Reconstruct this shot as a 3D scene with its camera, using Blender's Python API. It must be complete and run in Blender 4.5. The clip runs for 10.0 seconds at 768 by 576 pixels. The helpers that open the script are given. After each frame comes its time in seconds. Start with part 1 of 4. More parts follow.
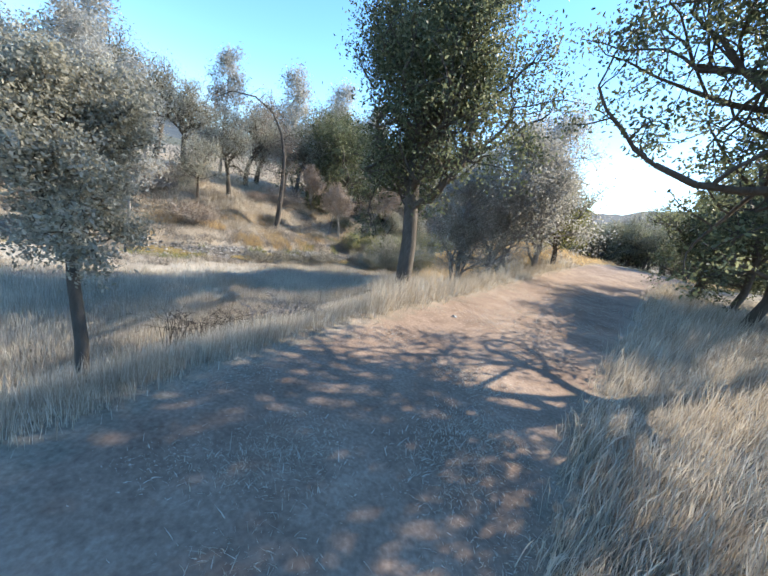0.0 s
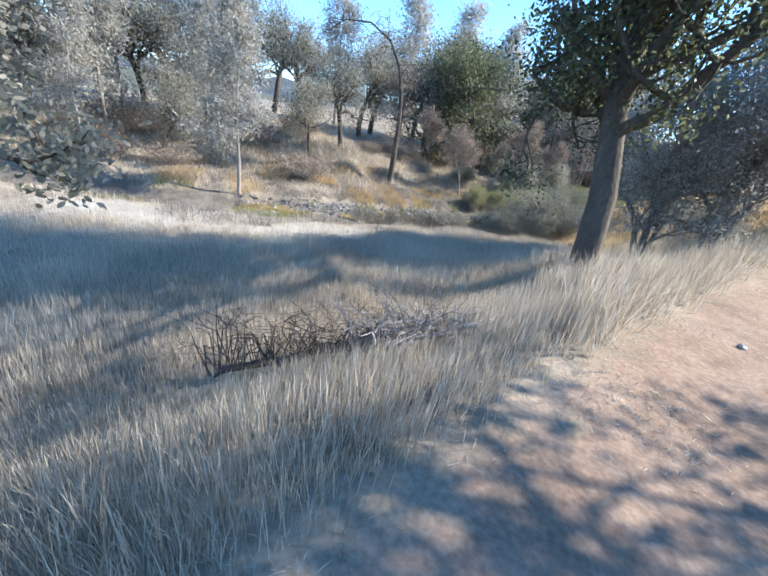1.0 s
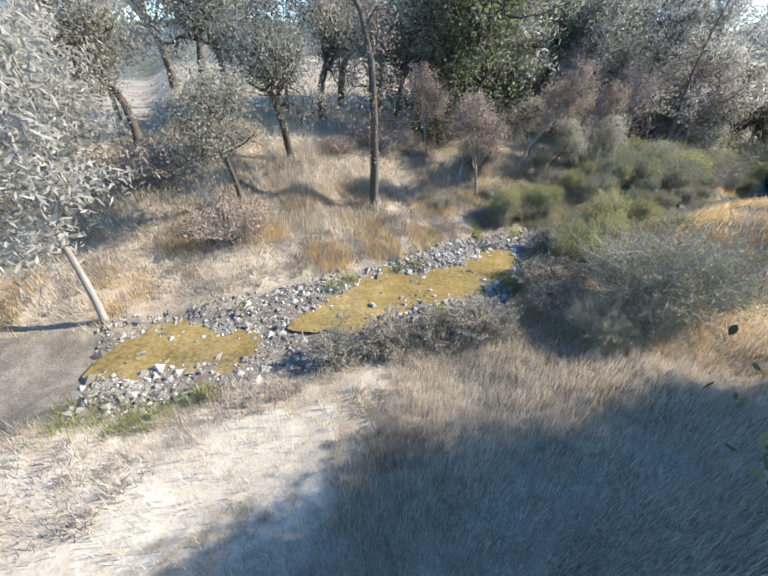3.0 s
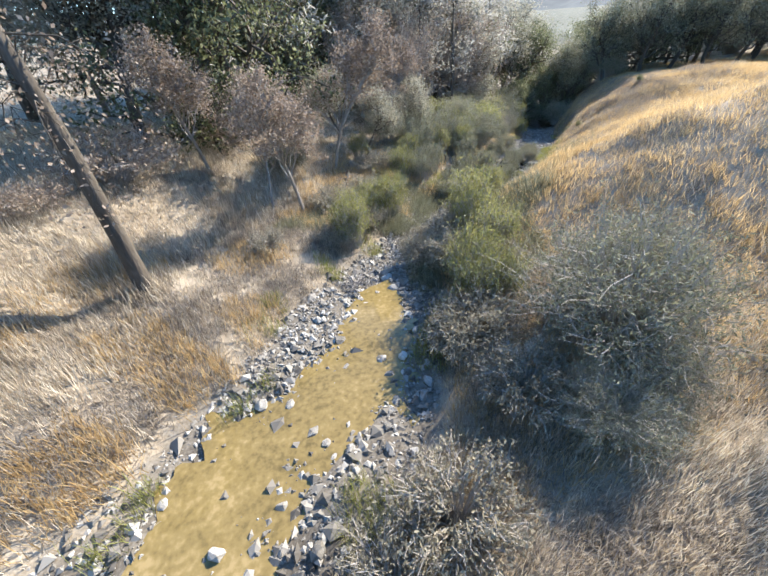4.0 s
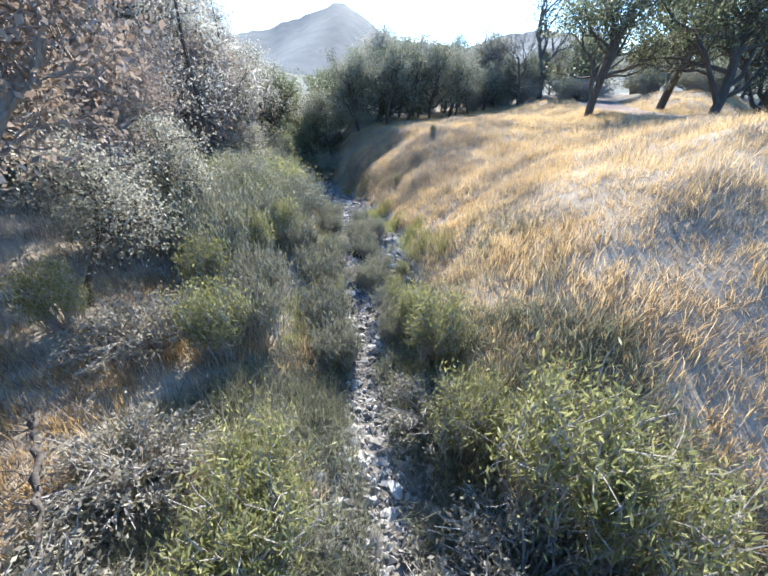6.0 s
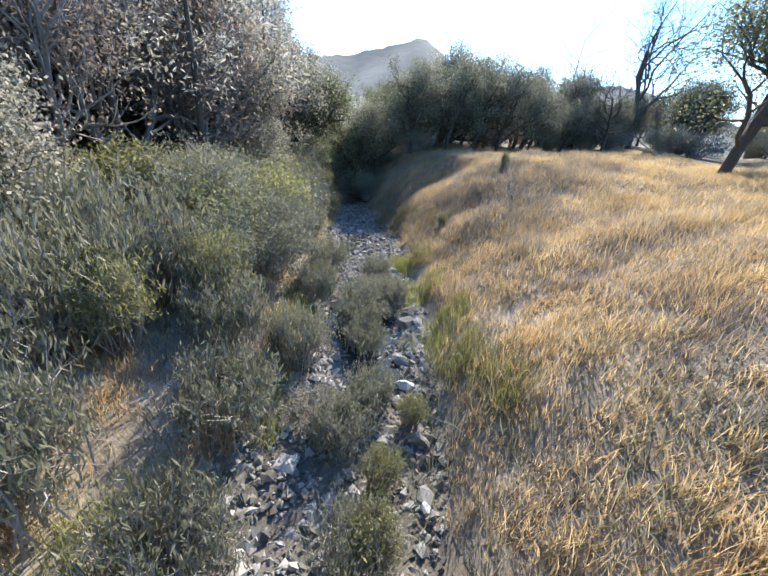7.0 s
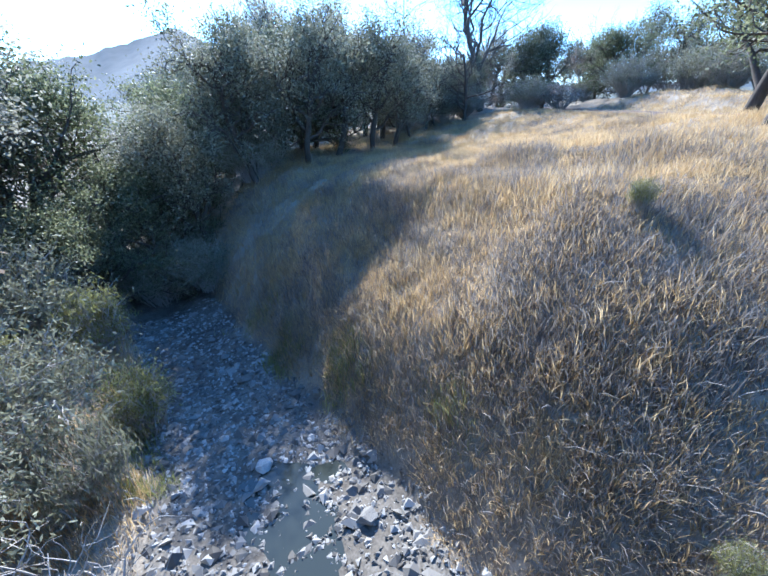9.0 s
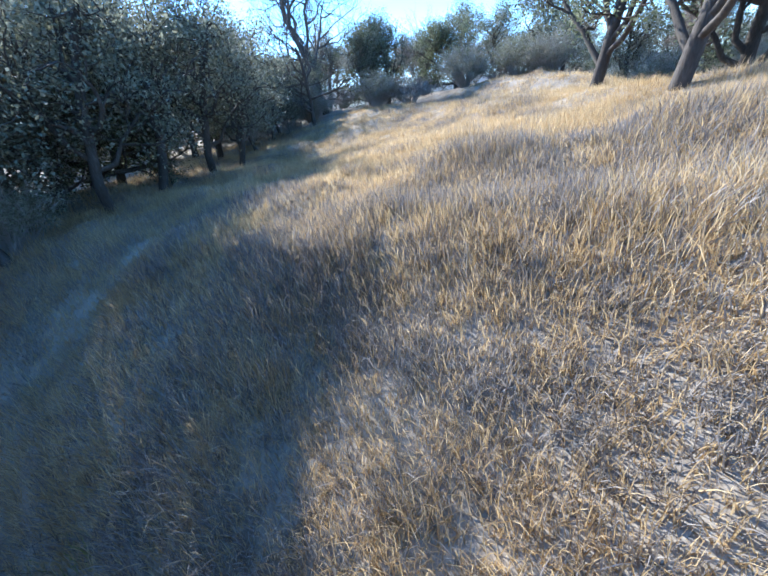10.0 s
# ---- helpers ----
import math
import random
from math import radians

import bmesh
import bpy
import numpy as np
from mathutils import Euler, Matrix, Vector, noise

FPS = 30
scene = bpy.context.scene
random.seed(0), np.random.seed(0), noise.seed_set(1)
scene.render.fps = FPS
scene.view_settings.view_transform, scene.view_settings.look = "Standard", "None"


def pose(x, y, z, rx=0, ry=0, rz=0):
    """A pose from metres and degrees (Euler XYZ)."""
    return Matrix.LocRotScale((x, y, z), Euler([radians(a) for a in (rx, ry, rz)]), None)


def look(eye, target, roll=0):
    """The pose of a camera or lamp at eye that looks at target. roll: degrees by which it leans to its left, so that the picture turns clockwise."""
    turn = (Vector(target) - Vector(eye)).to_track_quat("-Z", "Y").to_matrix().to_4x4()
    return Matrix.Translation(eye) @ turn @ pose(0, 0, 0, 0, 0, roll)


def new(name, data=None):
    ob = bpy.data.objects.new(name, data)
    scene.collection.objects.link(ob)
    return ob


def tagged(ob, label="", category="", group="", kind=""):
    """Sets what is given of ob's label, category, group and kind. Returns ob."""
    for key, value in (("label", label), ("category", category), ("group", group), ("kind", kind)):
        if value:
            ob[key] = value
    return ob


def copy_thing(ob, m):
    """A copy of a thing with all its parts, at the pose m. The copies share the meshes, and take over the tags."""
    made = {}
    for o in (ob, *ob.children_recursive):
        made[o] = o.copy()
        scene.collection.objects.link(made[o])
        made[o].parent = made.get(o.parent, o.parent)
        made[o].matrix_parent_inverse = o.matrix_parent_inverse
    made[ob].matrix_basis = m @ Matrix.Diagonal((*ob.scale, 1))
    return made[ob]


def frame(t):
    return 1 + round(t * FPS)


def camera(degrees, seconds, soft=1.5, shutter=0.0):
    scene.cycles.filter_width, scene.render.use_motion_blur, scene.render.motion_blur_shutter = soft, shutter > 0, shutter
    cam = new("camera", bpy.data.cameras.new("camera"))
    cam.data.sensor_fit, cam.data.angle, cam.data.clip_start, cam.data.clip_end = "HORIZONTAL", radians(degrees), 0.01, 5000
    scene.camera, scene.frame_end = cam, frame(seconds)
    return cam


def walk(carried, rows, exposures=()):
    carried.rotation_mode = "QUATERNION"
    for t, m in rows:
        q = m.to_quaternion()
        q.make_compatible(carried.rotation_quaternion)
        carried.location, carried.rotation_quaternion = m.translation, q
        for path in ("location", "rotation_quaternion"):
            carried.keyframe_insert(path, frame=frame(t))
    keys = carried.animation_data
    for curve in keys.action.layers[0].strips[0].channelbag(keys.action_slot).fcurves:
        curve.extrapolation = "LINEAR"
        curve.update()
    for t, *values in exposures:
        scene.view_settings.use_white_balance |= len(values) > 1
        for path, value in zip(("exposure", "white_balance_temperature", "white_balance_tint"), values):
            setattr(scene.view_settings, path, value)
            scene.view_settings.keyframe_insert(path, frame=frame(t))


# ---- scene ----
cam = camera(95.6, 10.0, soft=1.7)
PATH = [
    (0, (0.046, -0.217, 2.143), (0.092, 1.723, 1.657), 12.5),
    (0.5, (-0.361, 1.239, 1.909), (-0.597, 3.114, 1.255), 13.9),
    (1, (-0.978, 2.839, 1.491), (-1.459, 4.601, 0.675), 9.9),
    (1.5, (-1.912, 4.407, 1.185), (-2.557, 6.097, 0.33), 7.2),
    (2, (-2.756, 6.21, 1.066), (-3.423, 7.898, 0.226), 4.5),
    (2.2, (-3.087, 6.951, 1.091), (-3.759, 8.64, 0.257), 3.3),
    (3.3, (-3.247, 12.255, 3.9), (-3.545, 13.869, 2.757), -0.9),
    (3.5, (-3.17, 13.063, 3.658), (-3.316, 14.699, 2.518), -3.5),
    (4, (-3.849, 16.105, 2.852), (-3.472, 17.689, 1.691), -3.9),
    (4.5, (-4.003, 19.273, 2.196), (-3.08, 20.64, 1.065), -1.9),
    (5, (-3.589, 21.599, 1.919), (-2.323, 22.681, 0.812), -4.1),
    (5.5, (-3.0, 23.889, 1.97), (-1.58, 24.817, 0.91), -5.3),
    (5.7, (-2.674, 24.801, 2.093), (-1.223, 25.71, 1.059), -2.7),
    (6.8, (2.287, 27.213, 0.94), (3.644, 28.382, 0.05), 7.9),
    (7, (3.032, 28.343, 1.038), (4.402, 29.503, 0.155), 8.6),
    (7.5, (4.775, 31.158, 1.26), (6.192, 32.244, 0.358), 10.0),
    (8, (6.663, 33.491, 1.327), (8.155, 34.475, 0.429), 5.6),
    (8.5, (9.025, 35.489, 1.18), (10.617, 36.321, 0.301), 1.0),
    (9, (11.17, 37.029, 1.233), (12.901, 37.488, 0.342), -1.5),
    (9.5, (13.624, 38.183, 1.037), (15.405, 38.284, 0.132), -5.9),
    (10, (15.8, 38.619, 1.0), (17.571, 38.385, 0.099), -6.8),
]
walk(cam, [(t, look(eye, target, roll)) for t, eye, target, roll in PATH],
     [(0.0, 1.85, 6900, 10), (1.0, 1.98, 6300, 10), (2.0, 2.05, 6400, 10), (3.5, 2.08, 6800, 10), (4.5, 2.3, 6600, 10), (5.5, 2.5, 6000, 10), (7.0, 1.95, 6500, 10), (8.0, 2.0, 6300, 10), (8.5, 2.05, 5800, 10), (9.0, 2.25, 5300, 10), (10.0, 2.2, 5400, 10)])

# ---- sun, sky, exposure ----
SUN_AZ, SUN_EL = 28.0, 34.0          # degrees, from +x towards +y; above the horizon
world = bpy.data.worlds.new("world")
scene.world = world
world.use_nodes = True
wn, wl = world.node_tree.nodes, world.node_tree.links
sky = wn.new("ShaderNodeTexSky")
sky.sky_type, sky.sun_disc = "NISHITA", False
sky.sun_elevation, sky.sun_rotation = radians(SUN_EL), radians(90 - SUN_AZ)
sky.altitude, sky.air_density, sky.dust_density, sky.ozone_density = 900, 1.0, 0.15, 3.0
rich = wn.new("ShaderNodeHueSaturation")
rich.inputs["Saturation"].default_value = 1.2
wl.new(sky.outputs[0], rich.inputs["Color"]), wl.new(rich.outputs[0], wn["Background"].inputs[0])
wn["Background"].inputs[1].default_value = 0.13
sun_data = bpy.data.lights.new("sun", "SUN")
sun_data.energy, sun_data.angle, sun_data.color = 3.2, radians(0.55), (1.0, 0.94, 0.84)
sun = new("sun", sun_data)
sun_dir = Vector((math.cos(radians(SUN_EL)) * math.cos(radians(SUN_AZ)), math.cos(radians(SUN_EL)) * math.sin(radians(SUN_AZ)), math.sin(radians(SUN_EL))))
sun.matrix_world = look((0, 0, 60), Vector((0, 0, 60)) - sun_dir)


# ---- materials ----
def node_material(name):
    m = bpy.data.materials.new(name)
    m.use_nodes = True
    return m, m.node_tree.nodes, m.node_tree.links, m.node_tree.nodes["Principled BSDF"]


def ramp(nodes, stops):
    r = nodes.new("ShaderNodeValToRGB")
    while len(r.color_ramp.elements) < len(stops):
        r.color_ramp.elements.new(0.5)
    for e, (p, c) in zip(r.color_ramp.elements, stops):
        e.position, e.color = p, (*c, 1)
    return r


def surface(name, stops, scale=3.0, fine=40.0, rough=0.9, bump=0.3, stretch=(1, 1, 1), bump_distance=0.02, vary=0.0):
    """A rough natural surface: colour from two scales of noise, relief from the finer one."""
    m, n, l, p = node_material(name)
    co = n.new("ShaderNodeTexCoord")
    mp = n.new("ShaderNodeMapping")
    mp.inputs["Scale"].default_value = stretch
    l.new(co.outputs["Object"], mp.inputs[0])
    a, b = n.new("ShaderNodeTexNoise"), n.new("ShaderNodeTexNoise")
    a.inputs["Scale"].default_value, a.inputs["Detail"].default_value = scale, 5
    b.inputs["Scale"].default_value, b.inputs["Detail"].default_value = fine, 6
    l.new(mp.outputs[0], a.inputs["Vector"]), l.new(mp.outputs[0], b.inputs["Vector"])
    mix = n.new("ShaderNodeMath")
    mix.operation = "MULTIPLY_ADD"
    mix.inputs[1].default_value = 0.45
    half = n.new("ShaderNodeMath")
    half.operation = "MULTIPLY"
    half.inputs[1].default_value = 0.55
    l.new(a.outputs[0], half.inputs[0]), l.new(b.outputs[0], mix.inputs[0]), l.new(half.outputs[0], mix.inputs[2])
    r = ramp(n, stops)
    own, shift = n.new("ShaderNodeObjectInfo"), n.new("ShaderNodeMath")
    shift.operation, shift.inputs[1].default_value = "MULTIPLY_ADD", vary
    l.new(own.outputs["Random"], shift.inputs[0]), l.new(mix.outputs[0], shift.inputs[2])
    back = n.new("ShaderNodeMath")
    back.operation, back.inputs[1].default_value = "SUBTRACT", vary / 2
    l.new(shift.outputs[0], back.inputs[0])
    l.new(back.outputs[0], r.inputs[0]), l.new(r.outputs[0], p.inputs["Base Color"])
    p.inputs["Roughness"].default_value = rough
    p.inputs["Specular IOR Level"].default_value = 0.25
    bp = n.new("ShaderNodeBump")
    bp.inputs["Strength"].default_value, bp.inputs["Distance"].default_value = bump, bump_distance
    l.new(b.outputs[0], bp.inputs["Height"]), l.new(bp.outputs[0], p.inputs["Normal"])
    return m


def leafy(name, stops, through_light=0.35, rough=0.6, spread=0.0):
    """Leaves or blades: each island has its own shade of the ramp, and light passes through."""
    m, n, l, p = node_material(name)
    g, o = n.new("ShaderNodeNewGeometry"), n.new("ShaderNodeObjectInfo")
    tex = n.new("ShaderNodeTexNoise")
    tex.inputs["Scale"].default_value, tex.inputs["Detail"].default_value = 0.55, 3
    l.new(g.outputs["Position"], tex.inputs["Vector"])
    s1 = n.new("ShaderNodeMath")
    s1.operation, s1.inputs[1].default_value = "MULTIPLY", 0.75
    l.new(g.outputs["Random Per Island"], s1.inputs[0])
    s2 = n.new("ShaderNodeMath")
    s2.operation, s2.inputs[1].default_value = "MULTIPLY_ADD", 0.75
    l.new(tex.outputs[0], s2.inputs[0]), l.new(s1.outputs[0], s2.inputs[2])
    s3 = n.new("ShaderNodeMath")
    s3.operation, s3.inputs[1].default_value = "MULTIPLY_ADD", 0.16 + spread
    l.new(o.outputs["Random"], s3.inputs[0]), l.new(s2.outputs[0], s3.inputs[2])
    s4 = n.new("ShaderNodeMath")
    s4.operation, s4.inputs[1].default_value = "SUBTRACT", 0.335 + spread / 2
    l.new(s3.outputs[0], s4.inputs[0])
    r = ramp(n, stops)
    l.new(s4.outputs[0], r.inputs[0]), l.new(r.outputs[0], p.inputs["Base Color"])
    p.inputs["Roughness"].default_value = rough
    p.inputs["Specular IOR Level"].default_value = 0.3
    t = n.new("ShaderNodeBsdfTranslucent")
    l.new(r.outputs[0], t.inputs["Color"])
    mx = n.new("ShaderNodeMixShader")
    mx.inputs[0].default_value = through_light
    l.new(p.outputs[0], mx.inputs[1]), l.new(t.outputs[0], mx.inputs[2])
    l.new(mx.outputs[0], n["Material Output"].inputs["Surface"])
    return m


def ground_material():
    """Thatch and soil, packed dirt where the track runs, gravel in the creek bed, woods far off, bank silt paled for
    the sun on it; ragged borders between them.
    """
    m, n, l, p = node_material("dry_ground")
    geo = n.new("ShaderNodeNewGeometry")
    noises = []
    for scale, detail in ((0.7, 4), (4.0, 5), (26.0, 6)):
        t = n.new("ShaderNodeTexNoise")
        t.inputs["Scale"].default_value, t.inputs["Detail"].default_value = scale, detail
        l.new(geo.outputs["Position"], t.inputs["Vector"])
        noises.append(t)

    def math(op, a, b, c=None):
        q = n.new("ShaderNodeMath")
        q.operation = op
        for i, v in enumerate((a, b, c)):
            if v is None:
                continue
            if isinstance(v, (int, float)):
                q.inputs[i].default_value = v
            else:
                l.new(v, q.inputs[i])
        return q.outputs[0]

    tone = math("MULTIPLY_ADD", noises[0].outputs[0], 0.4, math("MULTIPLY_ADD", noises[1].outputs[0], 0.25, math("MULTIPLY", noises[2].outputs[0], 0.35)))
    ramps = [ramp(n, st) for st in (
        [(0.36, (0.15, 0.12, 0.087)), (0.5, (0.275, 0.226, 0.166)), (0.64, (0.42, 0.36, 0.275))],
        [(0.36, (0.155, 0.10, 0.070)), (0.5, (0.255, 0.178, 0.128)), (0.64, (0.38, 0.282, 0.208))],
        [(0.36, (0.065, 0.054, 0.043)), (0.5, (0.135, 0.117, 0.094)), (0.64, (0.235, 0.21, 0.175))],
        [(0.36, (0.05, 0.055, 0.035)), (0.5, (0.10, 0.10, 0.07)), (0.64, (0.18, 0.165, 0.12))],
        # pale bank silt, its sunlit brightness put into the colour
        [(0.34, (0.22, 0.19, 0.145)), (0.5, (0.34, 0.30, 0.24)), (0.64, (0.45, 0.41, 0.34))])]
    for r in ramps:
        l.new(tone, r.inputs[0])
    out = ramps[0].outputs[0]
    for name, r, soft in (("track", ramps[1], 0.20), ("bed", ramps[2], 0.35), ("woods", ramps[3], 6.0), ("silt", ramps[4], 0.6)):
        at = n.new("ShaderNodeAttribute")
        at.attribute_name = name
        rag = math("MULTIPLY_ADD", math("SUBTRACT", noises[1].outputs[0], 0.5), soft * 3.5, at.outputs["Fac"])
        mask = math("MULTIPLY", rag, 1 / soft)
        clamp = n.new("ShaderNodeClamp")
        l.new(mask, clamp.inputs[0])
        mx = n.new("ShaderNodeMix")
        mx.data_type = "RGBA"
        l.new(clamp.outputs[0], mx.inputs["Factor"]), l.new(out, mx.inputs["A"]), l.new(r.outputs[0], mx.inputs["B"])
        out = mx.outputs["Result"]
    l.new(out, p.inputs["Base Color"])
    p.inputs["Roughness"].default_value, p.inputs["Specular IOR Level"].default_value = 0.95, 0.2
    bp = n.new("ShaderNodeBump")
    bp.inputs["Strength"].default_value, bp.inputs["Distance"].default_value = 0.55, 0.03
    l.new(tone, bp.inputs["Height"]), l.new(bp.outputs[0], p.inputs["Normal"])
    return m


M_GROUND = ground_material()
M_STONE = surface("grey_creek_stone", [(0.2, (0.12, 0.108, 0.09)), (0.5, (0.24, 0.225, 0.20)), (0.8, (0.55, 0.525, 0.48))], 1.7, 35, 0.85, 0.4, vary=0.55)
M_BARK = surface("oak_bark", [(0.2, (0.042, 0.034, 0.027)), (0.5, (0.092, 0.077, 0.062)), (0.8, (0.17, 0.148, 0.124))], 3, 24, 0.95, 0.9, (1, 1, 0.25))
M_GREYBARK = surface("pale_dead_bark", [(0.2, (0.15, 0.13, 0.115)), (0.5, (0.27, 0.245, 0.22)), (0.8, (0.40, 0.375, 0.345))], 3, 24, 0.95, 0.7, (1, 1, 0.25))
M_TWIG = surface("pale_dry_twig", [(0.2, (0.19, 0.165, 0.14)), (0.5, (0.34, 0.305, 0.265)), (0.8, (0.50, 0.46, 0.41))], 3, 24, 0.95, 0.3)
M_LIVE = leafy("live_oak_leaf", [(0.0, (0.055, 0.066, 0.032)), (0.5, (0.135, 0.15, 0.078)), (1.0, (0.30, 0.305, 0.18))], 0.55, 0.5)
M_BLUE = leafy("blue_oak_leaf", [(0.0, (0.15, 0.147, 0.11)), (0.5, (0.30, 0.29, 0.225)), (1.0, (0.50, 0.475, 0.395))], 0.55, 0.6)
M_DRY = leafy("dry_oak_leaf", [(0.0, (0.16, 0.118, 0.088)), (0.5, (0.285, 0.22, 0.168)), (1.0, (0.45, 0.37, 0.30))], 0.4, 0.7)
M_PINE = leafy("grey_pine_needles", [(0.0, (0.20, 0.195, 0.165)), (0.5, (0.39, 0.375, 0.325)), (1.0, (0.60, 0.575, 0.51))], 0.56, 0.6)
M_WILLOW = leafy("green_willow_leaf", [(0.0, (0.10, 0.105, 0.04)), (0.5, (0.235, 0.235, 0.088)), (1.0, (0.44, 0.42, 0.17))], 0.45, 0.55)
M_BRUSH = leafy("grey_green_brush_leaf", [(0.0, (0.10, 0.102, 0.065)), (0.5, (0.21, 0.21, 0.135)), (1.0, (0.38, 0.37, 0.26))], 0.35, 0.65)
M_GRASS = leafy("bleached_dry_grass", [(0.0, (0.25, 0.20, 0.15)), (0.5, (0.49, 0.42, 0.325)), (1.0, (0.74, 0.67, 0.55))], 0.35, 0.7)
M_GOLD = leafy("golden_dry_grass", [(0.0, (0.33, 0.225, 0.115)), (0.5, (0.54, 0.385, 0.19)), (1.0, (0.76, 0.60, 0.36))], 0.52, 0.7)
M_WEED = leafy("grey_brown_weed", [(0.0, (0.13, 0.108, 0.09)), (0.5, (0.28, 0.243, 0.205)), (1.0, (0.47, 0.42, 0.365))], 0.35, 0.7)
M_SCRUB = leafy("dusty_scrub_leaf", [(0.0, (0.125, 0.112, 0.08)), (0.5, (0.25, 0.225, 0.165)), (1.0, (0.41, 0.375, 0.285))], 0.4, 0.7)
M_GREENGRASS = leafy("green_rush_grass", [(0.0, (0.11, 0.12, 0.04)), (0.5, (0.24, 0.25, 0.075)), (1.0, (0.42, 0.40, 0.14))], 0.4, 0.6)


# ---- the lie of the land ----
def spline(points, n):
    """Even Catmull-Rom samples through plan points (any number of columns)."""
    p = np.array(points, float)
    q = np.vstack([2 * p[0] - p[1], p, 2 * p[-1] - p[-2]])
    out = []
    for i in range(1, len(q) - 2):
        a, b, c, d = q[i - 1], q[i], q[i + 1], q[i + 2]
        u = np.linspace(0, 1, n, endpoint=False)[:, None]
        out.append(0.5 * (2 * b + (c - a) * u + (2 * a - 5 * b + 4 * c - d) * u**2 + (3 * b - a - 3 * c + d) * u**3))
    return np.vstack([*out, p[-1:]])


# creek: x, y, bed height, half width of the stony bed
CREEK = spline([(-60, -2, -1.5, 1.3), (-30, 6.5, -1.75, 1.3), (-14, 12, -1.95, 1.3), (-9.2, 15, -2.02, 1.4), (-6.3, 17.7, -2.08, 1.6), (-4.0, 20.2, -2.15, 1.65), (-2.6, 22.6, -2.28, 1.5),
                (-0.8, 25.4, -2.55, 0.95), (1.6, 28.0, -2.75, 0.85), (4.6, 30.1, -2.85, 1.25), (6.9, 31.7, -2.92, 1.15), (8.7, 33.5, -3.0, 1.15), (11.0, 36.0, -3.3, 1.2), (13.2, 38.8, -3.8, 1.6),
                (15.5, 41.5, -4.35, 1.5), (18.0, 44.8, -4.7, 1.3), (24, 52, -5.0, 1.3), (45, 75, -5.0, 1.3), (90, 130, -5, 1.3)], 24)
# road: x, y, height, half width
ROAD = spline([(-9, -30, 0.2, 1.8), (-3.2, -8, 0.0, 1.75), (-1.2, -1.5, 0.0, 1.7), (-0.1, 2.0, 0.0, 1.7), (0.95, 3.9, 0.0, 1.75), (2.3, 5.9, 0.0, 1.85), (4.3, 8.5, 0.02, 1.95), (7.0, 12.0, 0.2, 2.0),
               (10.9, 16.8, 0.55, 2.0), (15.5, 20.8, 1.1, 1.9), (22, 24.2, 1.0, 1.9), (32, 27.5, 0.9, 1.9), (46, 31, 1.3, 1.9), (75, 38, 2.2, 1.9), (140, 60, 2.6, 1.9)], 20)


def smooth(a, b, x):
    u = np.clip((x - a) / (b - a), 0, 1)
    return u * u * (3 - 2 * u)


def nearest(line, x, y, soft=None):
    """For plan points: index of the nearest sample of a line, its distance, and the side (+1: to the right of its run); soft takes smoothed columns."""
    x, y = np.ravel(x), np.ravel(y)
    idx, dist = np.zeros(len(x), int), np.zeros(len(x))
    for k in range(0, len(x), 20000):
        dx, dy = x[k:k + 20000, None] - line[None, :, 0], y[k:k + 20000, None] - line[None, :, 1]
        d2 = dx * dx + dy * dy
        i = d2.argmin(1)
        idx[k:k + 20000], dist[k:k + 20000] = i, np.sqrt(d2[np.arange(len(i)), i])
        if soft is not None:
            w = ((d2.min(1)[:, None] + 0.04) / (d2 + 0.04)) ** 5
            soft.append((w @ line[:, [0, 2]]) / w.sum(1)[:, None])
    a, b = line[np.maximum(idx - 1, 0)], line[np.minimum(idx + 1, len(line) - 1)]
    cross = (b[:, 0] - a[:, 0]) * (y - line[idx, 1]) - (b[:, 1] - a[:, 1]) * (x - line[idx, 0])
    return idx, dist, np.where(cross < 0, 1.0, -1.0)


WAVES = [(random.uniform(0.25, 0.9), random.uniform(0, 6.28), random.uniform(0, 6.28), random.uniform(0.4, 1)) for _ in range(9)]
BUMPS = [(random.uniform(1.5, 4.5), random.uniform(0, 6.28), random.uniform(0, 6.28), random.uniform(0.4, 1)) for _ in range(9)]


def wavy(x, y, waves):
    z = 0 * x
    for f, a, ph, amp in waves:
        z = z + amp / f * np.sin(f * (x * math.cos(a) + y * math.sin(a)) + ph)
    return z


